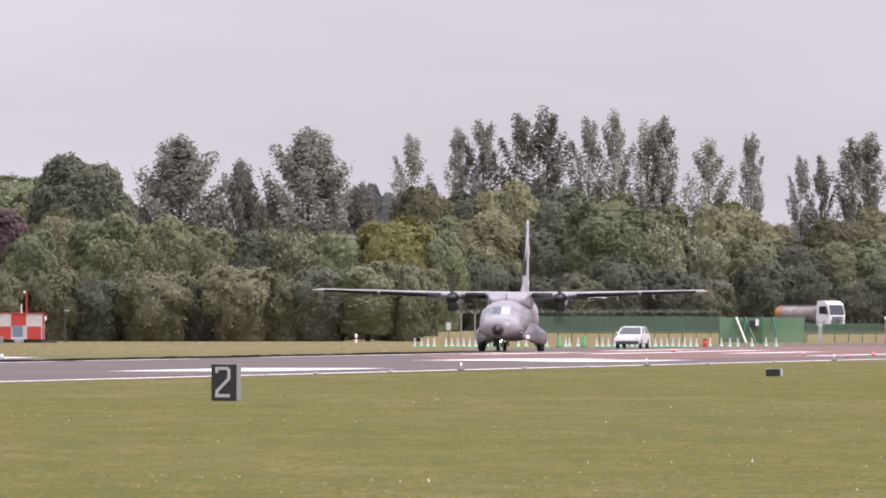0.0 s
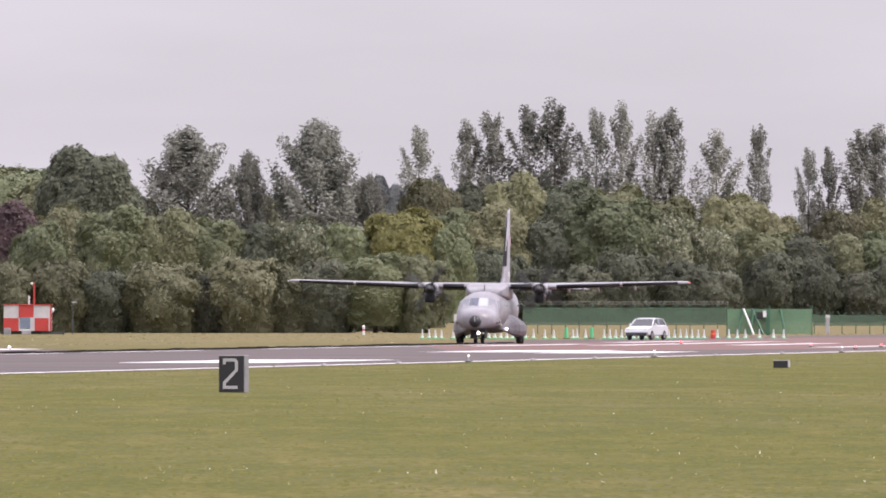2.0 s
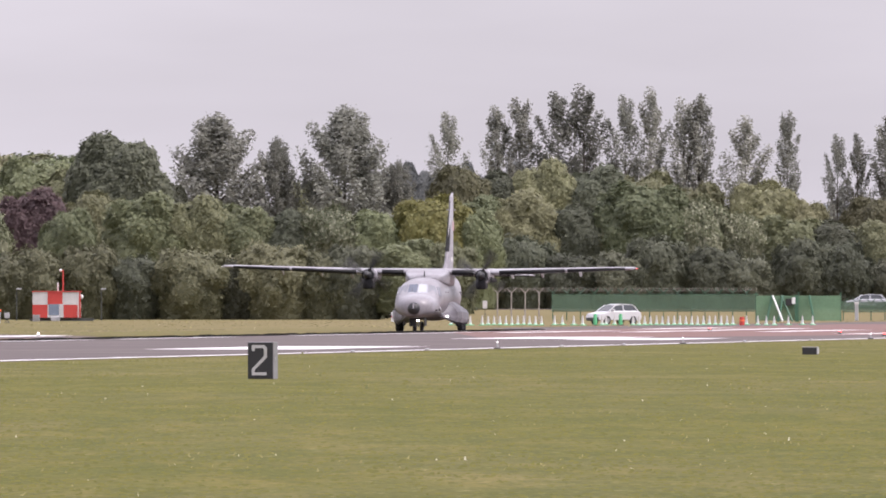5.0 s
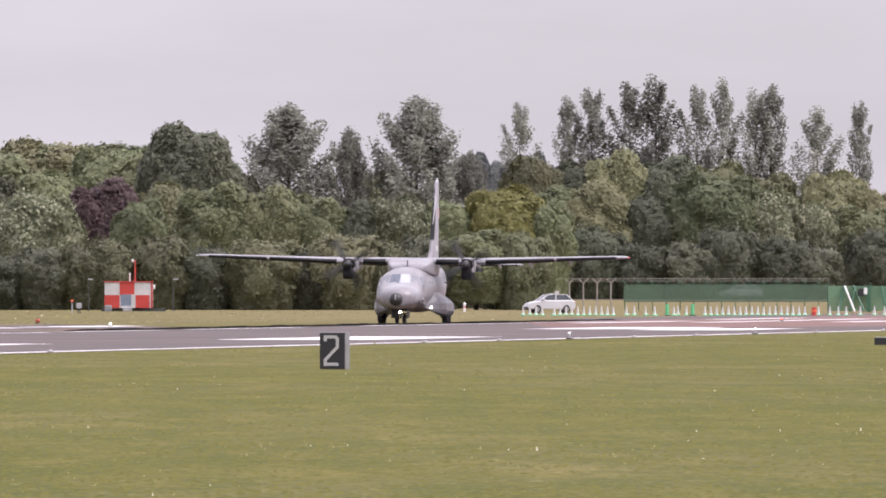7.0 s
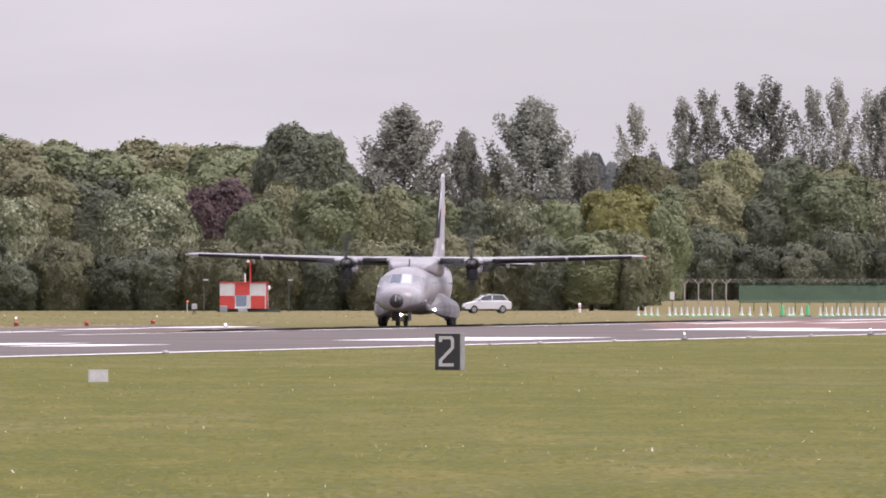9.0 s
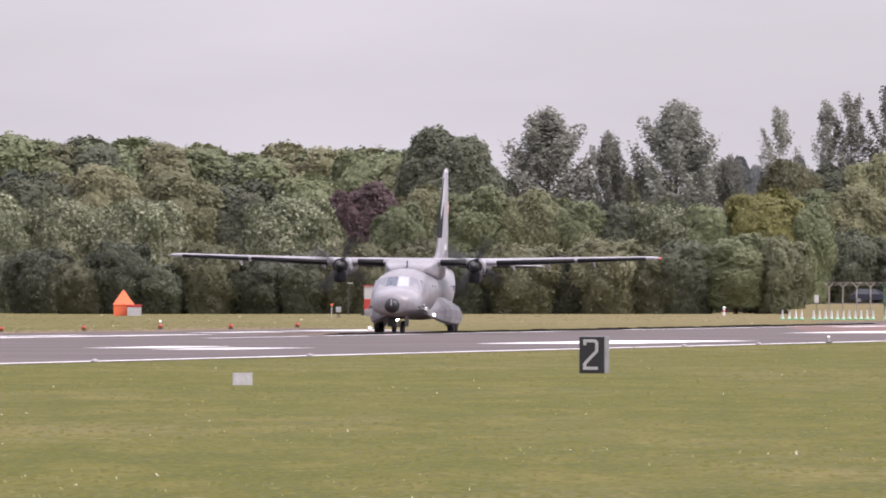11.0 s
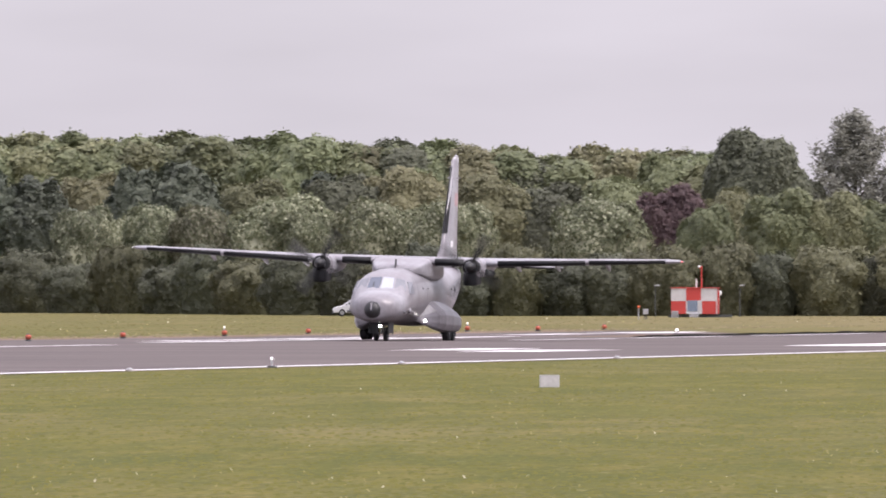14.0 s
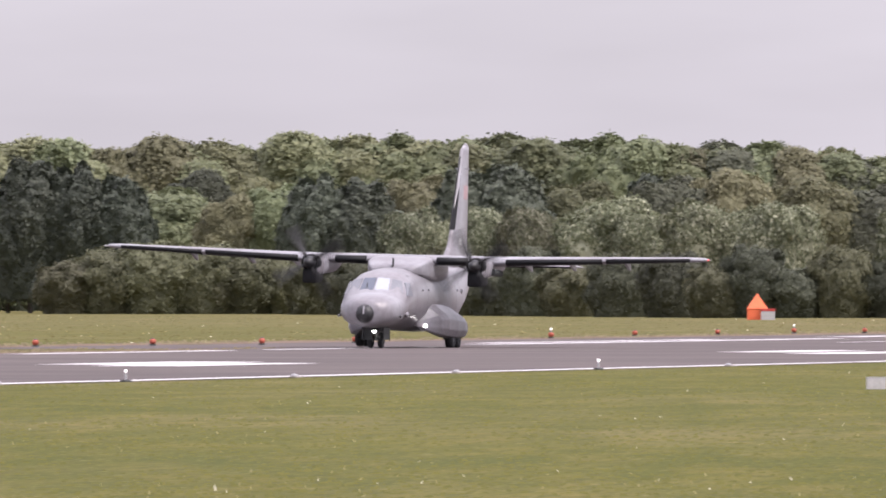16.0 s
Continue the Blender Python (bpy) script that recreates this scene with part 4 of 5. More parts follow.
        for y, x0, out, b, t in sp:
            rings.append([(s * q, y, b + (t - b) * z) for q, z in ((x0 - 0.4, 0.35), (x0 + out * 0.12, 0.3), (x0 + out * 0.6, 0.0), (x0 + out * 0.88, 0.06), (x0 + out, 0.26), (x0 + out * 0.98, 0.56), (x0 + out * 0.84, 0.72), (x0 + out * 0.3, 1.0), (x0 - 0.4, 0.99))])
        bm = loft(rings)
        bmesh.ops.bevel(bm, geom=list(bm.edges), offset=0.03, segments=1, affect="EDGES")
        part("landing_gear_fairing", bm, M_SKIN, root, "bulging grey landing-gear fairing with flat facets")
        for y in (-0.55, 0.55):
            wheel(root, s * 1.93, y, 0.42, 0.34)
        part("gear_leg", box(s * 1.93 - 0.3 * (s > 0), s * 1.93 + 0.3 * (s < 0), -0.6, 0.6, 0.35, 0.62, 0.03), M_DARK, root)
        part("landing_light", ball((s * 1.42, -3.3, 0.96), 0.072, 1, 0.5, 1, 12), M_LAMP if s > 0 else M_METAL, root, "lit white landing light" if s > 0 else "unlit landing light")
        # tailplane
        tp = loft([aerofoil(s * 0.2, 9.2, 2.3, 3.52, 0.26), aerofoil(s * 5.1, 10.2, 1.25, 3.52, 0.13), aerofoil(s * 5.3, 10.5, 0.8, 3.52, 0.05)])
        part("tailplane", tp, M_SKIN, root, "grey horizontal tailplane", True)
        part("tailplane_boot", loft([[(s * x, y0 - 0.02, 3.52), (s * x, y0 + 0.14, 3.52 + h), (s * x, y0 + 0.14, 3.52 - h)] for x, y0, h in ((0.9, 9.35, 0.1), (5.0, 10.18, 0.065))]), M_BOOT, root)
    # nose gear
    for s in (-1, 1):
        wheel(root, s * 0.22, -6.55, 0.33, 0.2)
        part("gear_door", box(s * 0.44 - 0.02, s * 0.44 + 0.02, -7.2, -6.0, 0.36, 0.95), M_DARK, root)
    part("gear_door", box(-0.5, -0.06, -7.05, -7.0, 0.34, 0.95), M_DARK, root)
    leg = part("nose_leg", tube((0, -6.55, 0.33), (0, -6.4, 0.95), 0.07, 0.09), M_METAL, root)
    part("taxi_light", ball((0, -6.95, 0.72), 0.095, 1, 0.5, 1, 12), M_LAMP, leg, "lit white taxi light")
    # solid black block stands in for the shade of the open wheel bay
    part("wheel_well_shade", box(-0.42, 0.42, -7.25, -6.0, 0.74, 0.98), M_BLACK, root)
    # fin
    def fin_ring(z, y0, y1, t):
        return [(0, y0, z), (t * 0.7, y0 + (y1 - y0) * 0.12, z), (t, y0 + (y1 - y0) * 0.35, z), (t * 0.55, y0 + (y1 - y0) * 0.75, z), (0.012, y1, z), (-0.012, y1, z), (-t * 0.55, y0 + (y1 - y0) * 0.75, z), (-t, y0 + (y1 - y0) * 0.35, z), (-t * 0.7, y0 + (y1 - y0) * 0.12, z)]
    part("fin", loft([fin_ring(3.3, 5.6, 11.9, 0.34), fin_ring(3.75, 6.9, 11.9, 0.26), fin_ring(4.3, 7.9, 11.95, 0.2), (fin_ring(5.0, 8.35, 11.95, 0.18)), fin_ring(8.4, 10.15, 11.85, 0.1), fin_ring(8.52, 10.35, 11.8, 0.04)]), M_SKIN, root, "tall grey tail fin with swept leading edge", True)
    part("fin_boot", loft([[(0, y - 0.03, z), (w, y + 0.34, z), (-w, y + 0.34, z)] for z, y, w in ((5.0, 8.35, 0.135), (8.15, 10.0, 0.08))]), M_BOOT, root, "black rubber boot on the fin's edge")
    part("fin_antenna", box(-0.28, 0.28, 10.6, 10.72, 7.58, 7.64), M_SKIN2, root)
    part("fin_cap", loft([fin_ring(8.5, 10.35, 11.8, 0.06), fin_ring(8.62, 10.7, 11.7, 0.05)]), M_SKIN2, root)
    part("fin_flash", box(0.08, 0.128, 10.4, 11.2, 6.3, 6.9), M_REDPANEL, root, "faded reddish panel on the fin")
    part("fin_flash", box(0.17, 0.2, 9.3, 9.9, 4.35, 4.65), M_WHITE, root, "small white panel on the fin")
    part("beacon", ball((0, 11.2, 8.64), 0.07, seg=10), M_SKIN2, root)
    part("rear_ramp_seam", box(-1.0, 1.0, 4.55, 4.6, 0.87, 0.9), M_SEAM, root)
    # propellers
    props = []
    for s in (-1, 1):
        spin = loft([ring(y, w, -w, w, 20, 2.0) for y, w in ((-0.42, 0.02), (-0.36, 0.12), (-0.22, 0.2), (0.0, 0.26), (0.12, 0.27))])
        hub = part("propeller", spin, M_BLACK, root, "black four-bladed propeller, spinning", True)
        for k in range(4):
            rings = []
            for r, ch, tw, th in ((0.2, 0.16, 55, 0.12), (0.5, 0.28, 44, 0.08), (0.9, 0.36, 34, 0.05), (1.35, 0.35, 26, 0.03), (1.62, 0.26, 22, 0.02), (1.68, 0.12, 22, 0.012)):
                a = radians(tw)
                pts = []
                for u, v in ((-0.5, 0), (-0.2, 0.5), (0.2, 0.45), (0.5, 0), (0.2, -0.4), (-0.2, -0.45)):
                    q, w = u * ch, v * th
                    pts.append((q * math.cos(a) - w * math.sin(a), q * math.sin(a) + w * math.cos(a) - 0.05, r))
                rings.append(pts)
            blade = part("blade", loft(rings), M_BLADE, hub, "", True)
            blade.matrix_basis = Matrix.Rotation(k * math.pi / 2, 4, "Y")
        props.append((hub, s * 3.52, -3.72, HUB))
    return root, props


# pale glass tone with the sky's reflection painted in
M_PANEGLINT = material("pane_sky_reflection", (0.36, 0.38, 0.42), 0.2, var=0.03)
M_GLASS2 = material("grey_glazing", (0.185, 0.19, 0.215), 0.3, var=0.08)
M_PORT = material("porthole_glass", (0.08, 0.08, 0.09), 0.15, var=0.05)
M_NAVRED = glow("red_navigation_lens", (0.9, 0.1, 0.08), 0.8)
M_REDPANEL = material("faded_red", (0.42, 0.28, 0.29), 0.5, var=0.1)
M_BLADE = material("blade_paint", (0.014, 0.014, 0.016), 0.6, var=0.1)
AIRCRAFT, PROPS = build_aircraft()


# ---- things on the airfield ----
def empty(name, label, category, group=""):
    return tagged(new(name), label, category, group)


def build_distance_sign():
    root = empty("distance_sign", "black box sign with a pale figure 2, standing in the grass", "sign")
    part("cabinet", box(-0.37, 0.37, -0.02, 0.36, -0.02, 1.0, 0.015), M_CABINET, root, "weathered grey metal cabinet")
    part("sign_face", box(-0.36, 0.36, -0.05, -0.02, 0.0, 0.985, 0.008), M_BLACK, root, "black sign face")
    line = [Vector(q) for q in ((-0.2, 0.755), (-0.2, 0.875), (0.1, 0.875), (0.15, 0.825), (0.15, 0.6), (-0.2, 0.25), (-0.2, 0.13), (0.18, 0.13))]
    side = []
    for i, q in enumerate(line):
        e0 = (line[i] - line[i - 1]).normalized() if i else (line[1] - line[0]).normalized()
        e1 = (line[i + 1] - line[i]).normalized() if i + 1 < len(line) else e0
        m = Vector((-e0.y - e1.y, e0.x + e1.x)).normalized()
        side.append(m * 0.042 / max(0.4, m.dot(Vector((-e0.y, e0.x)))))
    bm = loft([[(p.x - o.x, -0.06, p.y - o.y), (p.x + o.x, -0.06, p.y + o.y), (p.x + o.x, -0.048, p.y + o.y), (p.x - o.x, -0.048, p.y - o.y)] for p, o in zip(line, side)])
    part("figure", bm, M_FIGURE, root, "pale grey figure 2 with angular strokes")
    for x in (-0.28, 0.28):
        part("foot", box(x - 0.04, x + 0.04, 0.05, 0.35, -0.03, 0.04), M_DARK, root)
    part("latch", box(0.365, 0.385, 0.1, 0.16, 0.5, 0.6), M_METAL, root)
    root.matrix_world = pose(*polar(-1.2, 370.5), 0, 0, -19)


def build_boxes():
    root = empty("junction_box", "low dark box with a grey lid in the grass", "box")
    part("body", box(-0.29, 0.27, -0.15, 0.2, -0.02, 0.26, 0.015), M_BLACK, root)
    part("lid", box(-0.3, 0.28, -0.16, 0.21, 0.262, 0.29, 0.01), M_GREY, root, "grey metal lid")
    part("plate", box(0.272, 0.3, -0.14, 0.2, 0.02, 0.25), M_GREY, root)
    root.matrix_world = pose(*polar(39.34, 521), 0, 0, -14)
    root = empty("marker_box", "small white marker box in the grass", "box")
    part("body", box(-0.23, 0.23, -0.14, 0.14, -0.02, 0.27, 0.012), M_PALE, root)
    part("lid", box(-0.235, 0.235, -0.145, 0.145, 0.272, 0.285, 0.004), M_PALE, root)
    root.matrix_world = pose(*polar(-27.0, 325), 0, 0, 6)


def edge_light(lit):
    root = empty("runway_edge_light", "white elevated runway edge light, lit" if lit else "low grey-brown inset runway light housing", "runway light", "runway lights")
    if lit:
        part("base", tube((0, 0, -0.02), (0, 0, 0.04), 0.16, 0.15, 12), M_DARK, root)
        part("stem", tube((0, 0, 0.04), (0, 0, 0.23), 0.035, 0.035, 8), M_GREY, root)
        part("lens", ball((0, 0, 0.27), 0.042, 1, 1, 0.9, 12), M_EDGE, root, "lit white lens", True)
    else:
        part("base", tube((0, 0, -0.02), (0, 0, 0.03), 0.14, 0.13, 12), M_CONCRETE, root)
        part("cap", ball((0, 0, 0.03), 0.1, 1, 1, 0.7, 12), M_GREY, root, "", True)
    return root


def far_light(lit):
    root = empty("taxiway_light", "red light housing with a lit lamp on top, beside the shoulder" if lit else "round red light housing beside the shoulder", "runway light", "red housings along the shoulder")
    part("base", tube((0, 0, -0.02), (0, 0, 0.06), 0.16, 0.15, 12), M_DARK, root)
    part("housing", ball((0, 0, 0.18), 0.15, 1, 1, 0.95, 14), M_REDHOUSE, root, "weathered red drum", True)
    part("cap", tube((0, 0, 0.28), (0, 0, 0.33), 0.1, 0.07, 10), M_DARK, root)
    if lit:
        part("stem", tube((0, 0, 0.33), (0, 0, 0.42), 0.03, seg=8), M_GREY, root)
        part("lens", ball((0, 0, 0.46), 0.055, seg=10), M_EDGE, root, "lit white lens", True)
    return root


def build_lights():
    on, off = edge_light(True), edge_light(False)

    def beside(b, p):
        """The place on the line p metres beyond the near edge line that lies at bearing b."""
        far = (N_R.dot(O_R) + p) / (N_R.x * b / 1000 + N_R.y)
        return pose(*polar(b, far))
    for src, spots in ((on, (-82.5, -47.5, 16.25, 29.95, 43.8, 52.0)), (off, (-70.0, -58.0, -37.9, -22.0, 5.6, 11.1, 21.0, 25.6, 34.5, 39.4, 48.0, -92.0))):
        src.matrix_world = beside(spots[0], -0.9)
        for b in spots[1:]:
            copy_thing(src, beside(b, -0.9))
    lit, dull = far_light(True), far_light(False)
    spots = ((-38.7, 740, 0), (-33.05, 770, 1), (-27.85, 775, 0), (-22.95, 803, 0), (-51.0, 688, 1), (-44.8, 720, 0), (-72.4, 598, 0), (-80.5, 590, 0), (-89.2, 578, 0), (-99.0, 560, 1), (-58.5, 655, 0), (-65.5, 622, 0))
    used = set()
    for b, d, k in spots:
        src = lit if k else dull
        if k in used:
            copy_thing(src, pose(*polar(b, d)))
        else:
            src.matrix_world = pose(*polar(b, d))
            used.add(k)
    red = empty("red_obstruction_light", "small red light, lit, on the junction", "runway light", "red lights of the junction")
    part("base", tube((0, 0, -0.01), (0, 0, 0.1), 0.14, 0.1, 10), M_DARK, red)
    part("lens", ball((0, 0, 0.15), 0.048, seg=12), M_REDLIGHT, red, "lit red lens", True)
    red.matrix_world = pose(*polar(31.92, 862))
    for b, d in ((41.55, 790), (44.8, 748), (46.7, 788), (50.4, 760)):
        copy_thing(red, pose(*polar(b, d)))
    white = empty("threshold_light", "small white light, lit, on the shoulder", "runway light")
    part("base", tube((0, 0, -0.01), (0, 0, 0.06), 0.12, 0.1, 10), M_DARK, white)
    part("lens", ball((0, 0, 0.12), 0.08, seg=12), M_EDGE, white, "lit white lens", True)
    white.matrix_world = pose(*polar(-17.6, 752))


def build_hut():
    root = empty("equipment_hut", "red and white chequered equipment hut with a red mast", "hut")
    w, h, dp = 4.2, 2.26, 2.6
    part("body", box(-w / 2 + 0.02, w / 2 - 0.02, 0.02, dp, 0.3, 0.28 + h - 0.05), M_WHITE, root)
    cw = w / 3 - 0.09
    for i in range(3):
        for j in range(2):
            redp = (i + j) % 2 == 0 if j == 0 else (i == 1)
            if (i, j) == (1, 0):
                continue
            part("panel", box(-w / 2 + i * cw, -w / 2 + (i + 1) * cw - 0.01, -0.03, 0.018, 0.28 + j * h / 2, 0.28 + (j + 1) * h / 2 - 0.01, 0.006), M_SIGNRED if redp else M_PALE, root, "red painted panel" if redp else "white painted panel")
    x1 = -w / 2 + 3 * cw
    for j in range(2):
        part("edge_panel", box(x1 + 0.01, x1 + 0.1, -0.028, 0.018, 0.28 + j * h / 2, 0.27 + (j + 1) * h / 2), M_PALE, root)
        part("edge_panel", box(x1 + 0.11, w / 2, -0.03, 0.018, 0.28 + j * h / 2, 0.27 + (j + 1) * h / 2), M_SIGNRED, root)
    door = part("door", box(-0.68, 0.22, -0.05, 0.018, 0.5, 1.46, 0.01), M_DOOR, root, "blue-grey metal door")
    part("handle", box(0.1, 0.15, -0.08, -0.05, 0.9, 1.05), M_METAL, door)
    part("door_jamb", box(0.24, 0.6, -0.04, 0.018, 0.3, 1.46), M_PALE, root)
    part("step", box(-0.5, 0.3, -0.7, -0.05, 0.0, 0.32, 0.02), M_GREY, root)
    part("roof", box(-w / 2 - 0.06, w / 2 + 0.06, -0.1, dp + 0.08, 0.26 + h, 0.34 + h, 0.02), M_SIGNRED, root, "thin red roof edge")
    for x in (-1.6, 0.0, 1.6):
        part("skid", box(x - 0.3, x + 0.3, 0.1, dp - 0.1, -0.02, 0.3), M_DARK, root)
    part("plinth", box(-w / 2 - 0.25, w / 2 + 1.1, 0.3, dp - 0.2, -0.02, 0.22), M_DARK, root, "dark low plinth")
    mast = part("mast", tube((0.55, 0.6, 0.3 + h), (0.55, 0.6, 4.45), 0.07, 0.05, 8), M_SIGNRED, root, "thin red mast")
    part("mast_lamp", ball((0.35, 0.6, 4.4), 0.13, seg=10), M_WHITE, mast)
    part("mast_arm", tube((0.35, 0.6, 4.3), (0.6, 0.6, 4.3), 0.04, seg=6), M_SIGNRED, mast)
    part("vent_pipe", tube((0.1, 0.7, 0.3 + h), (0.1, 0.7, 3.35), 0.06, seg=8), M_WHITE, root)
    part("wall_lamp", ball((w / 2 + 0.1, 0.2, 2.1), 0.16, 0.8, 1, 1.3, 10), M_WHITE, root)
    root.matrix_world = pose(*polar(-16.25, 1182))
    ca = empty("equipment_cabinet", "small grey equipment cabinet beside the hut", "cabinet")
    part("body", box(-0.3, 0.3, -0.2, 0.2, -0.02, 0.55, 0.02), M_GREY, ca)
    part("door", box(-0.26, 0.26, -0.22, -0.202, 0.05, 0.5), M_METAL, ca)
    ca.matrix_world = pose(*polar(-17.75, 1170))
    for k, b in enumerate((-19.2, -12.95)):
        lp = empty("lamp_post", "thin grey lamp post in front of the wood", "lamp post", "lamp posts by the hut")
        part("pole", tube((0, 0, -0.02), (0, 0, 2.75), 0.05, 0.035, 8), M_DARK, lp)
        part("head", box(-0.05, 0.4, -0.1, 0.1, 2.72, 2.84, 0.03), M_GREY, lp)
        lp.matrix_world = pose(*polar(b, 1190), 0, 0, 0 if k else 10)
    eq = empty("weather_instrument", "grey weather instrument on a tripod with a red-topped pole", "instrument")
    part("pole", tube((-0.35, 0, -0.02), (-0.35, 0, 0.95), 0.045, seg=8), M_GREY, eq)
    part("pole_head", ball((-0.35, 0, 1.0), 0.12, 1, 1, 0.9, 10), M_ORANGE, eq)
    part("cabinet", box(0.0, 0.42, -0.12, 0.12, 0.4, 0.85, 0.03), M_GREY, eq)
    for x, y in ((0.05, -0.1), (0.38, -0.1), (0.2, 0.2)):
        part("leg", tube((0.2, 0, 0.45), (x, y, -0.02), 0.03, seg=6), M_DARK, eq)
    eq.matrix_world = pose(*polar(-20.1, 1085))
    wp = empty("marker_post", "short white marker post with a red band", "post")
    part("post", tube((0, 0, -0.02), (0, 0, 0.62), 0.12, 0.11, 10), M_WHITE, wp)
    part("band", tube((0, 0, 0.34), (0, 0, 0.46), 0.125, 0.122, 10), M_SIGNRED, wp)
    part("cap", ball((0, 0, 0.66), 0.15, seg=10), M_WHITE, wp, "", True)
    wp.matrix_world = pose(*polar(8.51, 1157))
    wc = empty("marker_cone", "small white cone standing in the far grass", "cone")
    part("cone", tube((0, 0, 0.04), (0, 0, 1.05), 0.24, 0.05, 12), M_WHITE, wc)
    part("base", box(-0.3, 0.3, -0.3, 0.3, -0.02, 0.045), M_CONEGREEN, wc)
    wc.matrix_world = pose(*polar(-59.4, 1390))


def build_tent():
    root = empty("orange_shelter", "bright orange cabin with a pyramid roof and a white box", "shelter")
    part("cabin", box(-1.15, 0.55, 0.0, 1.7, -0.02, 0.95, 0.03), M_ORANGE, root, "orange cabin wall")
    bm = bmesh.new()
    bmesh.ops.create_cone(bm, cap_ends=True, segments=4, radius1=1.28, radius2=0.03, depth=1.28, matrix=Matrix.Translation((-0.3, 0.85, 1.59)) @ Matrix.Rotation(radians(45), 4, "Z"))
    part("roof", bm, M_ORANGE, root, "orange pyramid roof")
    part("case", box(0.0, 1.2, -0.7, -0.04, -0.02, 0.72, 0.02), M_PALE, root, "white box at the cabin's foot")
    part("case_lid", box(-0.02, 1.22, -0.72, -0.03, 0.722, 0.95, 0.02), M_SIGNRED, root, "red lid")
    part("edge_seam", tube((-0.3, -0.06, 0.95), (-0.3, 0.8, 2.2), 0.02, seg=6), M_ORANGE, root)
    root.matrix_world = pose(*polar(-35.5, 1157), 0, 0, 3)


def build_cones():
    proto = empty("traffic_cone", "white marker cone on a green base, in a row", "cone", "row of marker cones")
    part("cone", tube((0, 0, 0.05), (0, 0, 0.7), 0.115, 0.04, 10), M_PALE, proto)
    part("collar", tube((0, 0, 0.04), (0, 0, 0.16), 0.14, 0.12, 10), M_PALEGREEN, proto)
    part("base", box(-0.21, 0.21, -0.21, 0.21, -0.02, 0.05), M_CONEGREEN, proto, "green rubber base")
    post = empty("marker_post", "green plastic marker post among the cones", "post", "green posts among the cones")
    part("post", tube((0, 0, 0.05), (0, 0, 0.85), 0.16, 0.13, 10), M_CONEGREEN, post)
    part("foot", box(-0.25, 0.25, -0.25, 0.25, -0.02, 0.05), M_DARK, post)
    barrel = empty("marker_drum", "red drum standing in the row of cones", "drum")
    part("drum", tube((0, 0, -0.02), (0, 0, 0.62), 0.2, 0.18, 12), M_SIGNRED, barrel)
    part("band", tube((0, 0, 0.3), (0, 0, 0.42), 0.202, 0.194, 12), M_ORANGE, barrel)
    rows = [308, 320, 331, 342] + [363 + 10.5 * i for i in range(11)] + [491, 505, 525, 541, 575, 582, 597] + [630 + 10.4 * i for i in range(18)] + [831, 851, 866, 880, 905, 930, 948]
    for i, x in enumerate(rows):
        m = pose(*polar(x / 24, 1018 + 6 * math.sin(i * 1.3)), 0, 0, 13 * i)
        if i == 0:
            proto.matrix_world = m
        else:
            copy_thing(proto, m)
    post.matrix_world = pose(*polar(563 / 24, 1010))
    copy_thing(post, pose(*polar(608 / 24, 1012)))
    barrel.matrix_world = pose(*polar(823 / 24, 1014))


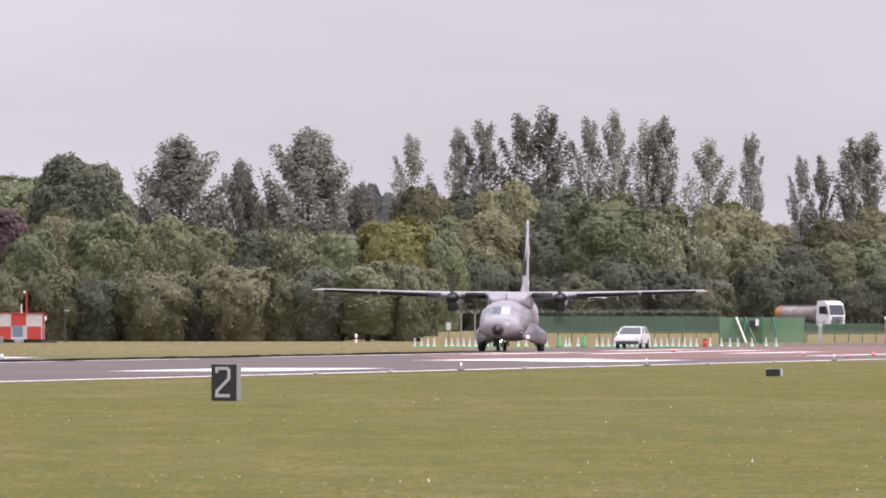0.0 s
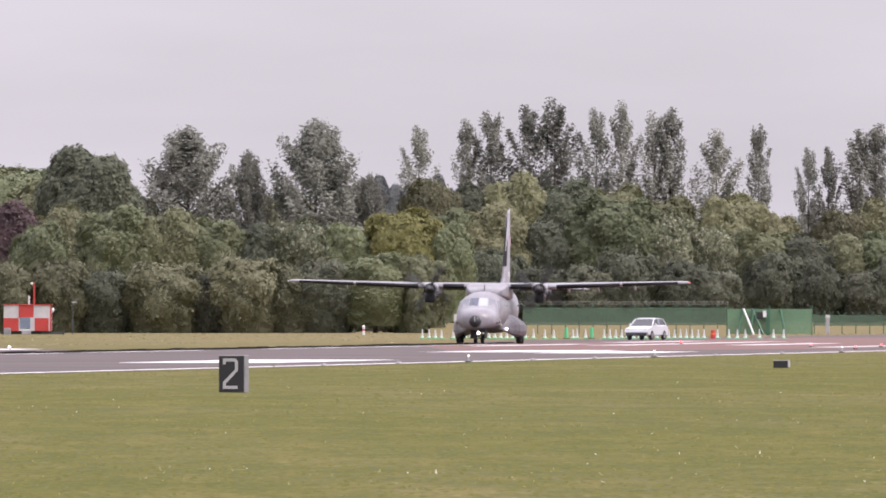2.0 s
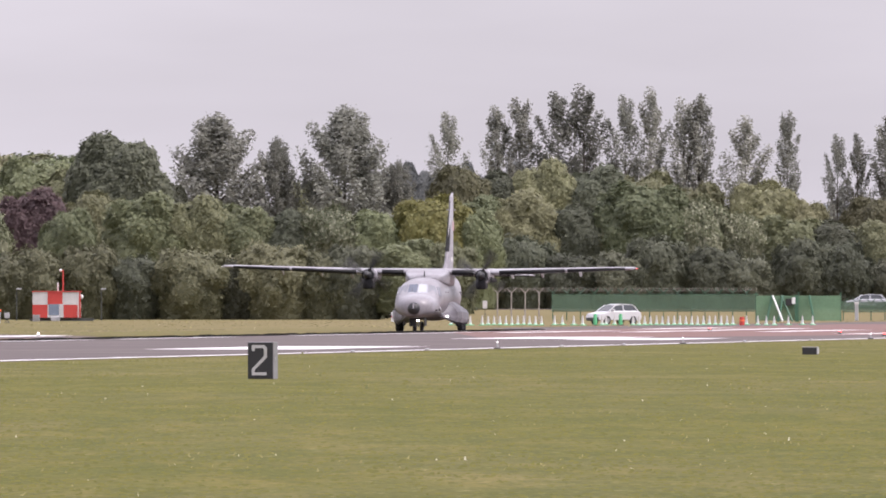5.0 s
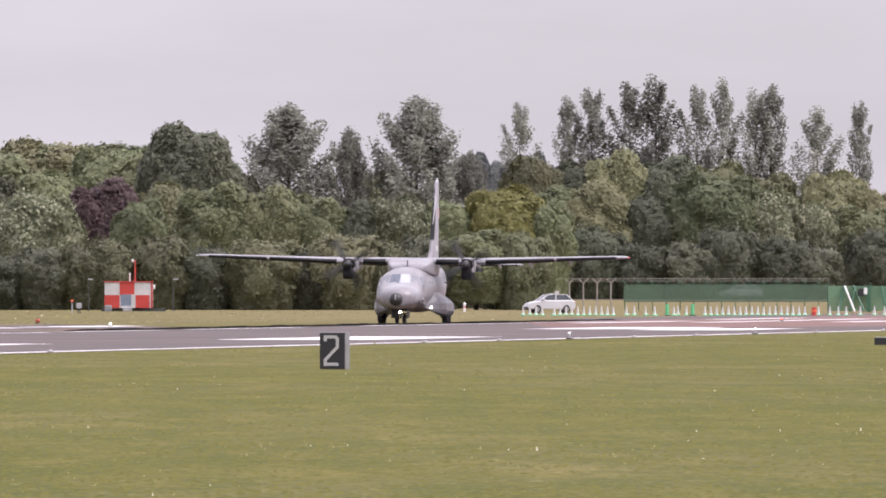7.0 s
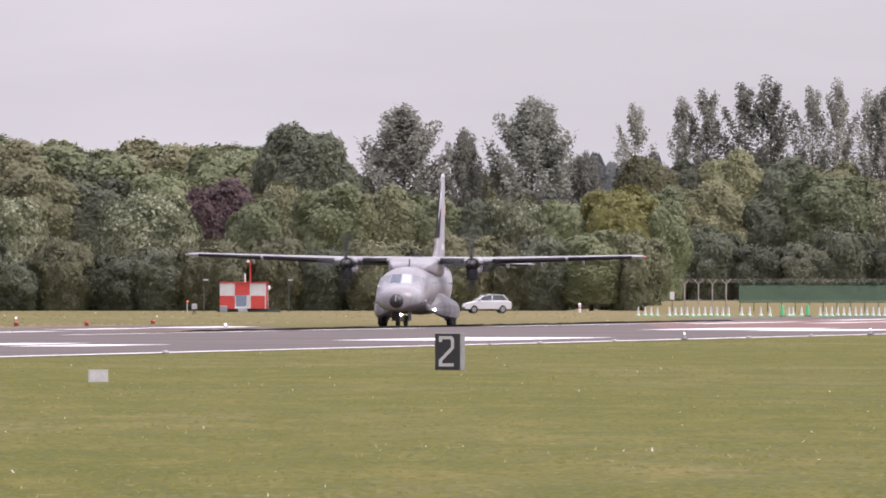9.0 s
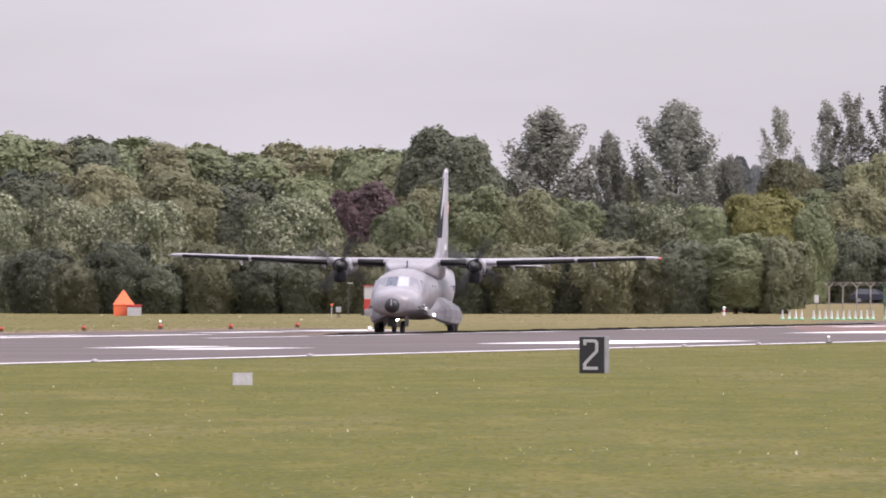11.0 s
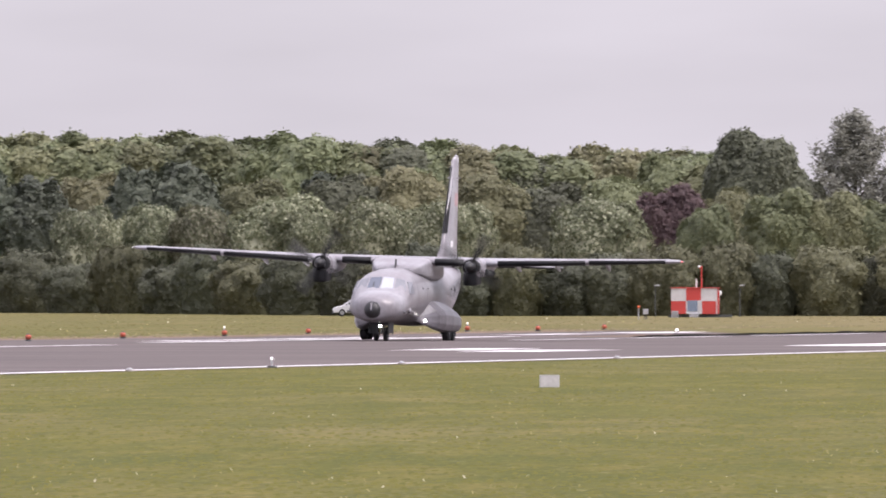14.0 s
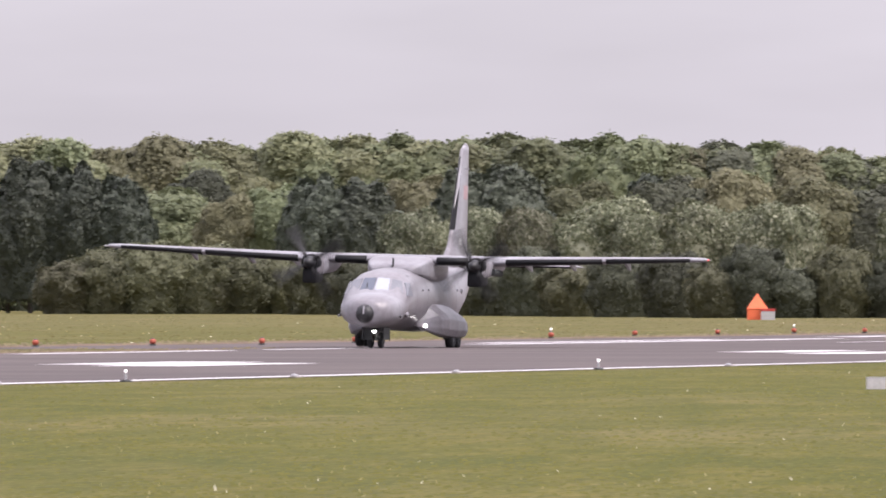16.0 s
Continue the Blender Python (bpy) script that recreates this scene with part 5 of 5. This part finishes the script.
def build_fence():
    # the fence stands on the grass before a low bank; its net begins above the ground
    D = 1205
    bank = bmesh.new()
    prof = [(1222, -0.05), (1245, 0.5), (1290, 0.8), (1338, 0.8)]
    n = 60
    cols = []
    for i in range(n + 1):
        x = 322 + (3800 - 322) * i / n
        cols.append([bank.verts.new((x / F * d, d, z)) for d, z in prof])
    for a, b in zip(cols, cols[1:]):
        for j in range(len(prof) - 1):
            bank.faces.new((a[j], b[j], b[j + 1], a[j + 1]))
    structure(mesh_object("grass_bank", bank, M_GRASS), "low bank of dry grass behind the perimeter fence", "grass")
    structure(mesh_object("road", box(-70, 230, 1338, 1372, -0.1, 0.84), M_ASPHALT), "grey public road behind the perimeter fence", "road")
    fence = empty("perimeter_fence", "green netted perimeter fence with barbed wire on forked posts", "fence")

    def net(x0, x1, z0, z1, mat, label, d=D):
        bm = bmesh.new()
        top, low = [], []
        k = max(2, int((x1 - x0) / 14))
        for i in range(k + 1):
            x = x0 + (x1 - x0) * i / k
            top.append(bm.verts.new((x / F * d, d - 0.08 - 0.05 * (i % 2), z1 - 0.05 * (i % 2))))
            low.append(bm.verts.new((x / F * d, d - 0.08 + 0.05 * (i % 2), z0)))
        for i in range(k):
            bm.faces.new((low[i], low[i + 1], top[i + 1], top[i]))
        ob = part("net", bm, mat, fence, label)
        mod = ob.modifiers.new("thickness", "SOLIDIFY")
        mod.thickness = 0.02
    net(486, 852, 0.82, 2.3, M_NET, "green windbreak net")
    net(1000, 1420, 0.7, 1.68, M_NET, "green windbreak net")
    for i in range(44):
        x = 390 + i * 24.5
        if 850 < x < 1000:
            continue
        tall = 2.85 if x < 1000 else 1.95
        bare = x < 486
        post = part("post", tube((x / F * D, D, -0.05), (x / F * D, D, tall - 0.42), 0.075 if bare else 0.05, 0.07 if bare else 0.045, 6), M_CONCRETE if bare else M_GREENPOST, fence, "weathered concrete post" if bare else "")
        for s in (-1, 1):
            part("fork", tube((x / F * D, D, tall - 0.45), (x / F * D + s * 0.42, D, tall), 0.05, 0.035, 6), M_CONCRETE if bare else M_GREENPOST, post)
    for z, y in ((2.85, -0.1), (2.72, 0.0), (2.6, 0.1)):
        bm = tube((390 / F * D, D + y, z), (850 / F * D, D + y, z), 0.013, seg=4)
        part("barbed_wire", bm, M_CONCRETE, fence)
    for z in (2.32, 0.8):
        part("rail", tube((486 / F * D, D, z), (852 / F * D, D, z), 0.025, seg=6), M_GREENPOST, fence)
    # gate with raking struts
    g = empty("crash_gate", "light green netted gate with dark struts and a white bar", "gate")
    GD = 1150
    def gx(x):
        return x / F * GD
    bm = box(gx(848), gx(998), GD, GD + 0.06, 0.08, 2.2)
    part("panel", bm, M_NET2, g, "light green net panel")
    for x in (848, 923, 998):
        part("post", tube((gx(x), GD + 0.1, -0.05), (gx(x), GD + 0.1, 2.5), 0.06, seg=8), M_GREENPOST, g)
    for x0, x1 in ((866, 876), (912, 892), (886, 896), (950, 942)):
        part("strut", tube((gx(x0), GD - 0.9, -0.02), (gx(x1), GD - 0.1, 2.2), 0.1, seg=6), M_DARKGREEN, g, "dark green raking strut")
    part("strut", box(gx(916), gx(923), GD - 0.4, GD - 0.2, -0.02, 2.25), M_DARKGREEN, g, "dark green upright")
    part("white_bar", tube((gx(894), GD - 1.2, 0.05), (gx(877), GD - 0.4, 2.2), 0.085, seg=8), M_WHITE, g, "white painted bar")
    part("control_box", box(gx(900), gx(912), GD - 0.5, GD - 0.25, 1.35, 1.95, 0.02), M_BLACK, g, "black control box")
    part("notice", box(gx(911), gx(917), GD - 0.52, GD - 0.48, 1.5, 2.05), M_WHITE, g)
    part("small_box", box(gx(888), gx(892), GD - 0.5, GD - 0.3, 0.95, 1.35), M_BLACK, g)
    ws = empty("standpipe", "white capped post before the fence", "post")
    part("post", box(-0.16, 0.16, -0.16, 0.16, -0.02, 1.4, 0.03), M_GREY, ws)
    part("cap", box(-0.2, 0.2, -0.2, 0.2, 1.4, 1.65, 0.05), M_PALE, ws)
    ws.matrix_world = pose(*polar(1026 / 24, 1195))
    notice = empty("fence_notice", "white notice board on a fence post", "sign")
    part("board", box(-0.2, 0.2, -0.03, 0.0, 1.05, 1.75), M_PALE, notice)
    part("stay", box(-0.03, 0.03, 0.0, 0.05, -0.02, 1.75), M_DARK, notice)
    notice.matrix_world = pose(*polar(368 / 24, 1200))
    tank = empty("red_pole", "orange-red pole with a white top at the apron's edge", "pole")
    part("pole", tube((0, 0, -0.02), (0, 0, 2.1), 0.12, 0.1, 10), M_ORANGE, tank)
    part("cap", tube((-0.15, 0, 2.1), (0.15, 0, 2.16), 0.14, seg=10), M_WHITE, tank)
    tank.matrix_world = pose(*polar(1143 / 24, 1120))


def build_car(name, label, paint):
    """A hatchback or saloon: nose towards -y, on its wheels."""
    root = empty(name, label, "car")
    prof = [(-2.15, 0.32), (-2.2, 0.55), (-2.05, 0.78), (-1.2, 0.95), (-0.6, 1.0), (1.7, 1.02), (2.1, 0.92), (2.16, 0.6), (2.1, 0.3)]
    bm = loft([[(x, y, z if abs(x) < 0.85 else 0.62 + (z - 0.62) * 0.82) for y, z in prof] for x in (-0.9, -0.84, 0.84, 0.9)])
    part("body", bm, paint, root)
    cab = [(-1.15, 0.94), (-0.35, 1.42), (0.3, 1.5), (1.35, 1.45), (1.95, 1.0)]
    bm = loft([[(x * (1 if z < 1.1 else 0.82), y, z) for y, z in cab] for x in (-0.84, 0.84)])
    cabin = part("cabin", bm, M_CARGLASS, root, "dark tinted windows")
    bm = loft([[(x, y, z) for y, z in ((-0.4, 1.41), (0.3, 1.505), (1.4, 1.455), (1.5, 1.4), (0.3, 1.45), (-0.35, 1.36))] for x in (-0.7, 0.7)])
    part("roof", bm, paint, root)
    for s in (-1, 1):
        for y0, z0, y1, z1 in ((-1.12, 0.96, -0.35, 1.42), (0.35, 1.0, 0.38, 1.48), (1.85, 1.02, 1.38, 1.44)):
            part("pillar", tube((s * 0.845, y0, z0), (s * 0.7, y1, z1), 0.05, seg=6), paint, cabin)
        part("headlight", ball((s * 0.66, -2.06, 0.68), 0.16, 1, 0.5, 0.6, 10), M_SILVER, root)
        part("tail_light", box(s * 0.72 - 0.1, s * 0.72 + 0.1, 2.08, 2.17, 0.7, 0.9), M_SIGNRED, root)
        part("mirror", ball((s * 0.98, -0.75, 1.05), 0.11, 1, 0.7, 0.8, 8), paint, root)
        for y in (-1.32, 1.32):
            ty = part("wheel", tube((s * 0.74, y, 0.32), (s * 0.92, y, 0.32), 0.32, seg=18), M_TYRE, root)
            part("rim", tube((s * 0.9, y, 0.32), (s * 0.935, y, 0.32), 0.2, seg=12), M_METAL, ty)
    part("bumper", box(-0.8, 0.8, -2.22, -2.0, 0.28, 0.5, 0.04), M_DARK, root)
    return root


def build_tanker():
    root = empty("tanker_lorry", "white tanker lorry with dusty orange-ended tank behind the fence", "lorry")
    part("chassis", box(-1.0, 1.0, -3.6, 4.4, 0.6, 0.95), M_DARK, root)
    cab = [(-3.75, 0.7), (-3.85, 1.7), (-3.55, 3.1), (-3.1, 3.45), (-2.0, 3.5), (-1.8, 0.7)]
    part("cab", loft([[(x, y, z) for y, z in cab] for x in (-1.22, -1.15, 1.15, 1.22)]), M_WHITE, root, "white driver's cab")
    part("windscreen", loft([[(x, -3.86, 1.85), (x, -3.6, 3.0), (x, -3.5, 3.0), (x, -3.7, 1.85)] for x in (-1.08, 1.08)]), M_CARGLASS, root)
    for s in (-1, 1):
        part("side_window", box(s * 1.225 - 0.01, s * 1.225 + 0.01, -3.4, -2.3, 1.95, 2.85), M_CARGLASS, root)
        part("mirror", box(s * 1.42 - 0.08, s * 1.42 + 0.08, -3.7, -3.55, 1.9, 2.6), M_DARK, root)
        for y in (-2.7, 1.8, 3.2):
            part("wheel", tube((s * 0.85, y, 0.5), (s * 1.18, y, 0.5), 0.5, seg=18), M_TYRE, root)
    for i in range(4):
        part("grille_bar", box(-0.85, 0.85, -3.9, -3.84, 0.95 + i * 0.2, 1.05 + i * 0.2), M_DARK, root)
    part("beacon_bar", box(-0.5, 0.5, -3.2, -2.9, 3.5, 3.62, 0.03), M_TANKORANGE, root)
    rings = []
    for y, r in ((-1.5, 0.8), (-1.4, 0.95), (3.6, 0.95), (3.62, 0.95)):
        rings.append([(r * 1.05 * math.cos(a * math.pi / 12), y, 1.95 + r * math.sin(a * math.pi / 12)) for a in range(24)])
    part("tank", loft(rings), M_TANK, root, "dusty pale cylindrical tank", True)
    part("tank_end", loft([[(r * 1.06 * math.cos(a * math.pi / 12), y, 1.95 + r * math.sin(a * math.pi / 12)) for a in range(24)] for y, r in ((3.63, 0.96), (4.5, 0.96), (4.7, 0.75))]), M_TANKORANGE, root, "orange tank end", True)
    part("walkway", box(-0.4, 0.4, -1.4, 4.4, 2.9, 2.98), M_GREY, root)
    return root


M_DARKCAR = material("dark_car_paint", (0.03, 0.035, 0.05), 0.25, var=0.05)
M_CABINET = material("weathered_cabinet", (0.2, 0.2, 0.205), 0.6, var=0.12, scale=2)
M_FIGURE = material("pale_figure_paint", (0.46, 0.45, 0.44), 0.6, var=0.06)
M_PALE = material("weathered_white", (0.5, 0.485, 0.48), 0.6, var=0.1)
M_REDHOUSE = material("weathered_red", (0.42, 0.09, 0.05), 0.6, var=0.2, scale=4)
M_PALEGREEN = material("pale_green_plastic", (0.5, 0.68, 0.56), 0.5, var=0.06)
M_DARKGREEN = material("dark_green_paint", (0.04, 0.12, 0.07), 0.5, var=0.1)
M_CARGLASS = material("tinted_car_glass", (0.03, 0.035, 0.04), 0.08, var=0.05, spec=0.8)
build_distance_sign()
build_boxes()
build_lights()
build_hut()
build_tent()
build_cones()
build_fence()
WHITE_CAR = build_car("white_car", "white estate car driving along the perimeter road", M_CAR)
SILVER_CAR = build_car("silver_car", "silver car driving on the road behind the fence", M_SILVER)
DARK_CAR = build_car("dark_car", "dark blue car driving on the road behind the fence", M_DARKCAR)
TANKER = build_tanker()
TANKER.scale = (0.95, 0.92, 0.86)
WHITE_CAR.scale = (1.0, 0.9, 1.05)


# ---- what moves ----
def motions():
    # bearing (mrad), distance, turn and bank of the aircraft on its take-off run
    run = ((0.0, 19.95, 887, -6.7, 0.2), (1.5, 18.5, 874, -7.0, 0.25), (3.5, 15.1, 858, -7.4, 0.3), (7.0, 4.8, 806, -7.2, 0.3), (11.0, -14.2, 708, -7.2, 0.4),
           (12.5, -24.3, 672, -8.1, 1.05), (14.5, -42.8, 612, -8.5, 1.55), (16.0, -61.6, 569, -8.2, 1.4))
    walk(AIRCRAFT, [(t, pose(*polar(b, d), 0, bank, turn)) for t, b, d, turn, bank in run])
    for hub, x, y, z in PROPS:
        walk(hub, [(i / 30, pose(x, y, z, 0, (i * 86) % 360, 0)) for i in range(481)])
    # road vehicles
    drive = ((0.0, 28.9, 968, -13), (1.5, 29.4, 972, -20), (3.5, 28.8, 985, -38), (7.0, 14.8, 1095, -78), (8.0, 8.75, 1105, -82), (10.3, -8.5, 1150, -82), (12.5, -27.2, 1195, -85), (14.5, -46.2, 1218, -85), (16.0, -60.6, 1228, -85))
    walk(WHITE_CAR, [(t, pose(*polar(b, d), 0, 0, turn)) for t, b, d, turn in drive])
    walk(SILVER_CAR, [(t, pose(*polar(b, 1354, 0.84), 0, 0, -90)) for t, b in ((0.0, 79.7), (7.0, 28.95), (8.0, 21.7), (16.0, -36.3))])
    walk(DARK_CAR, [(t, pose(*polar(b, 1348, 0.84), 0, 0, 90)) for t, b in ((0.0, -42.9), (10.5, 16.6), (11.0, 19.45), (16.0, 47.8))])
    walk(TANKER, [(t, pose(*polar(b, 1360, 0.84), 0, 0, 45)) for t, b in ((0.0, 42.1), (1.2, 49.3), (16.0, 138.1))])


motions()
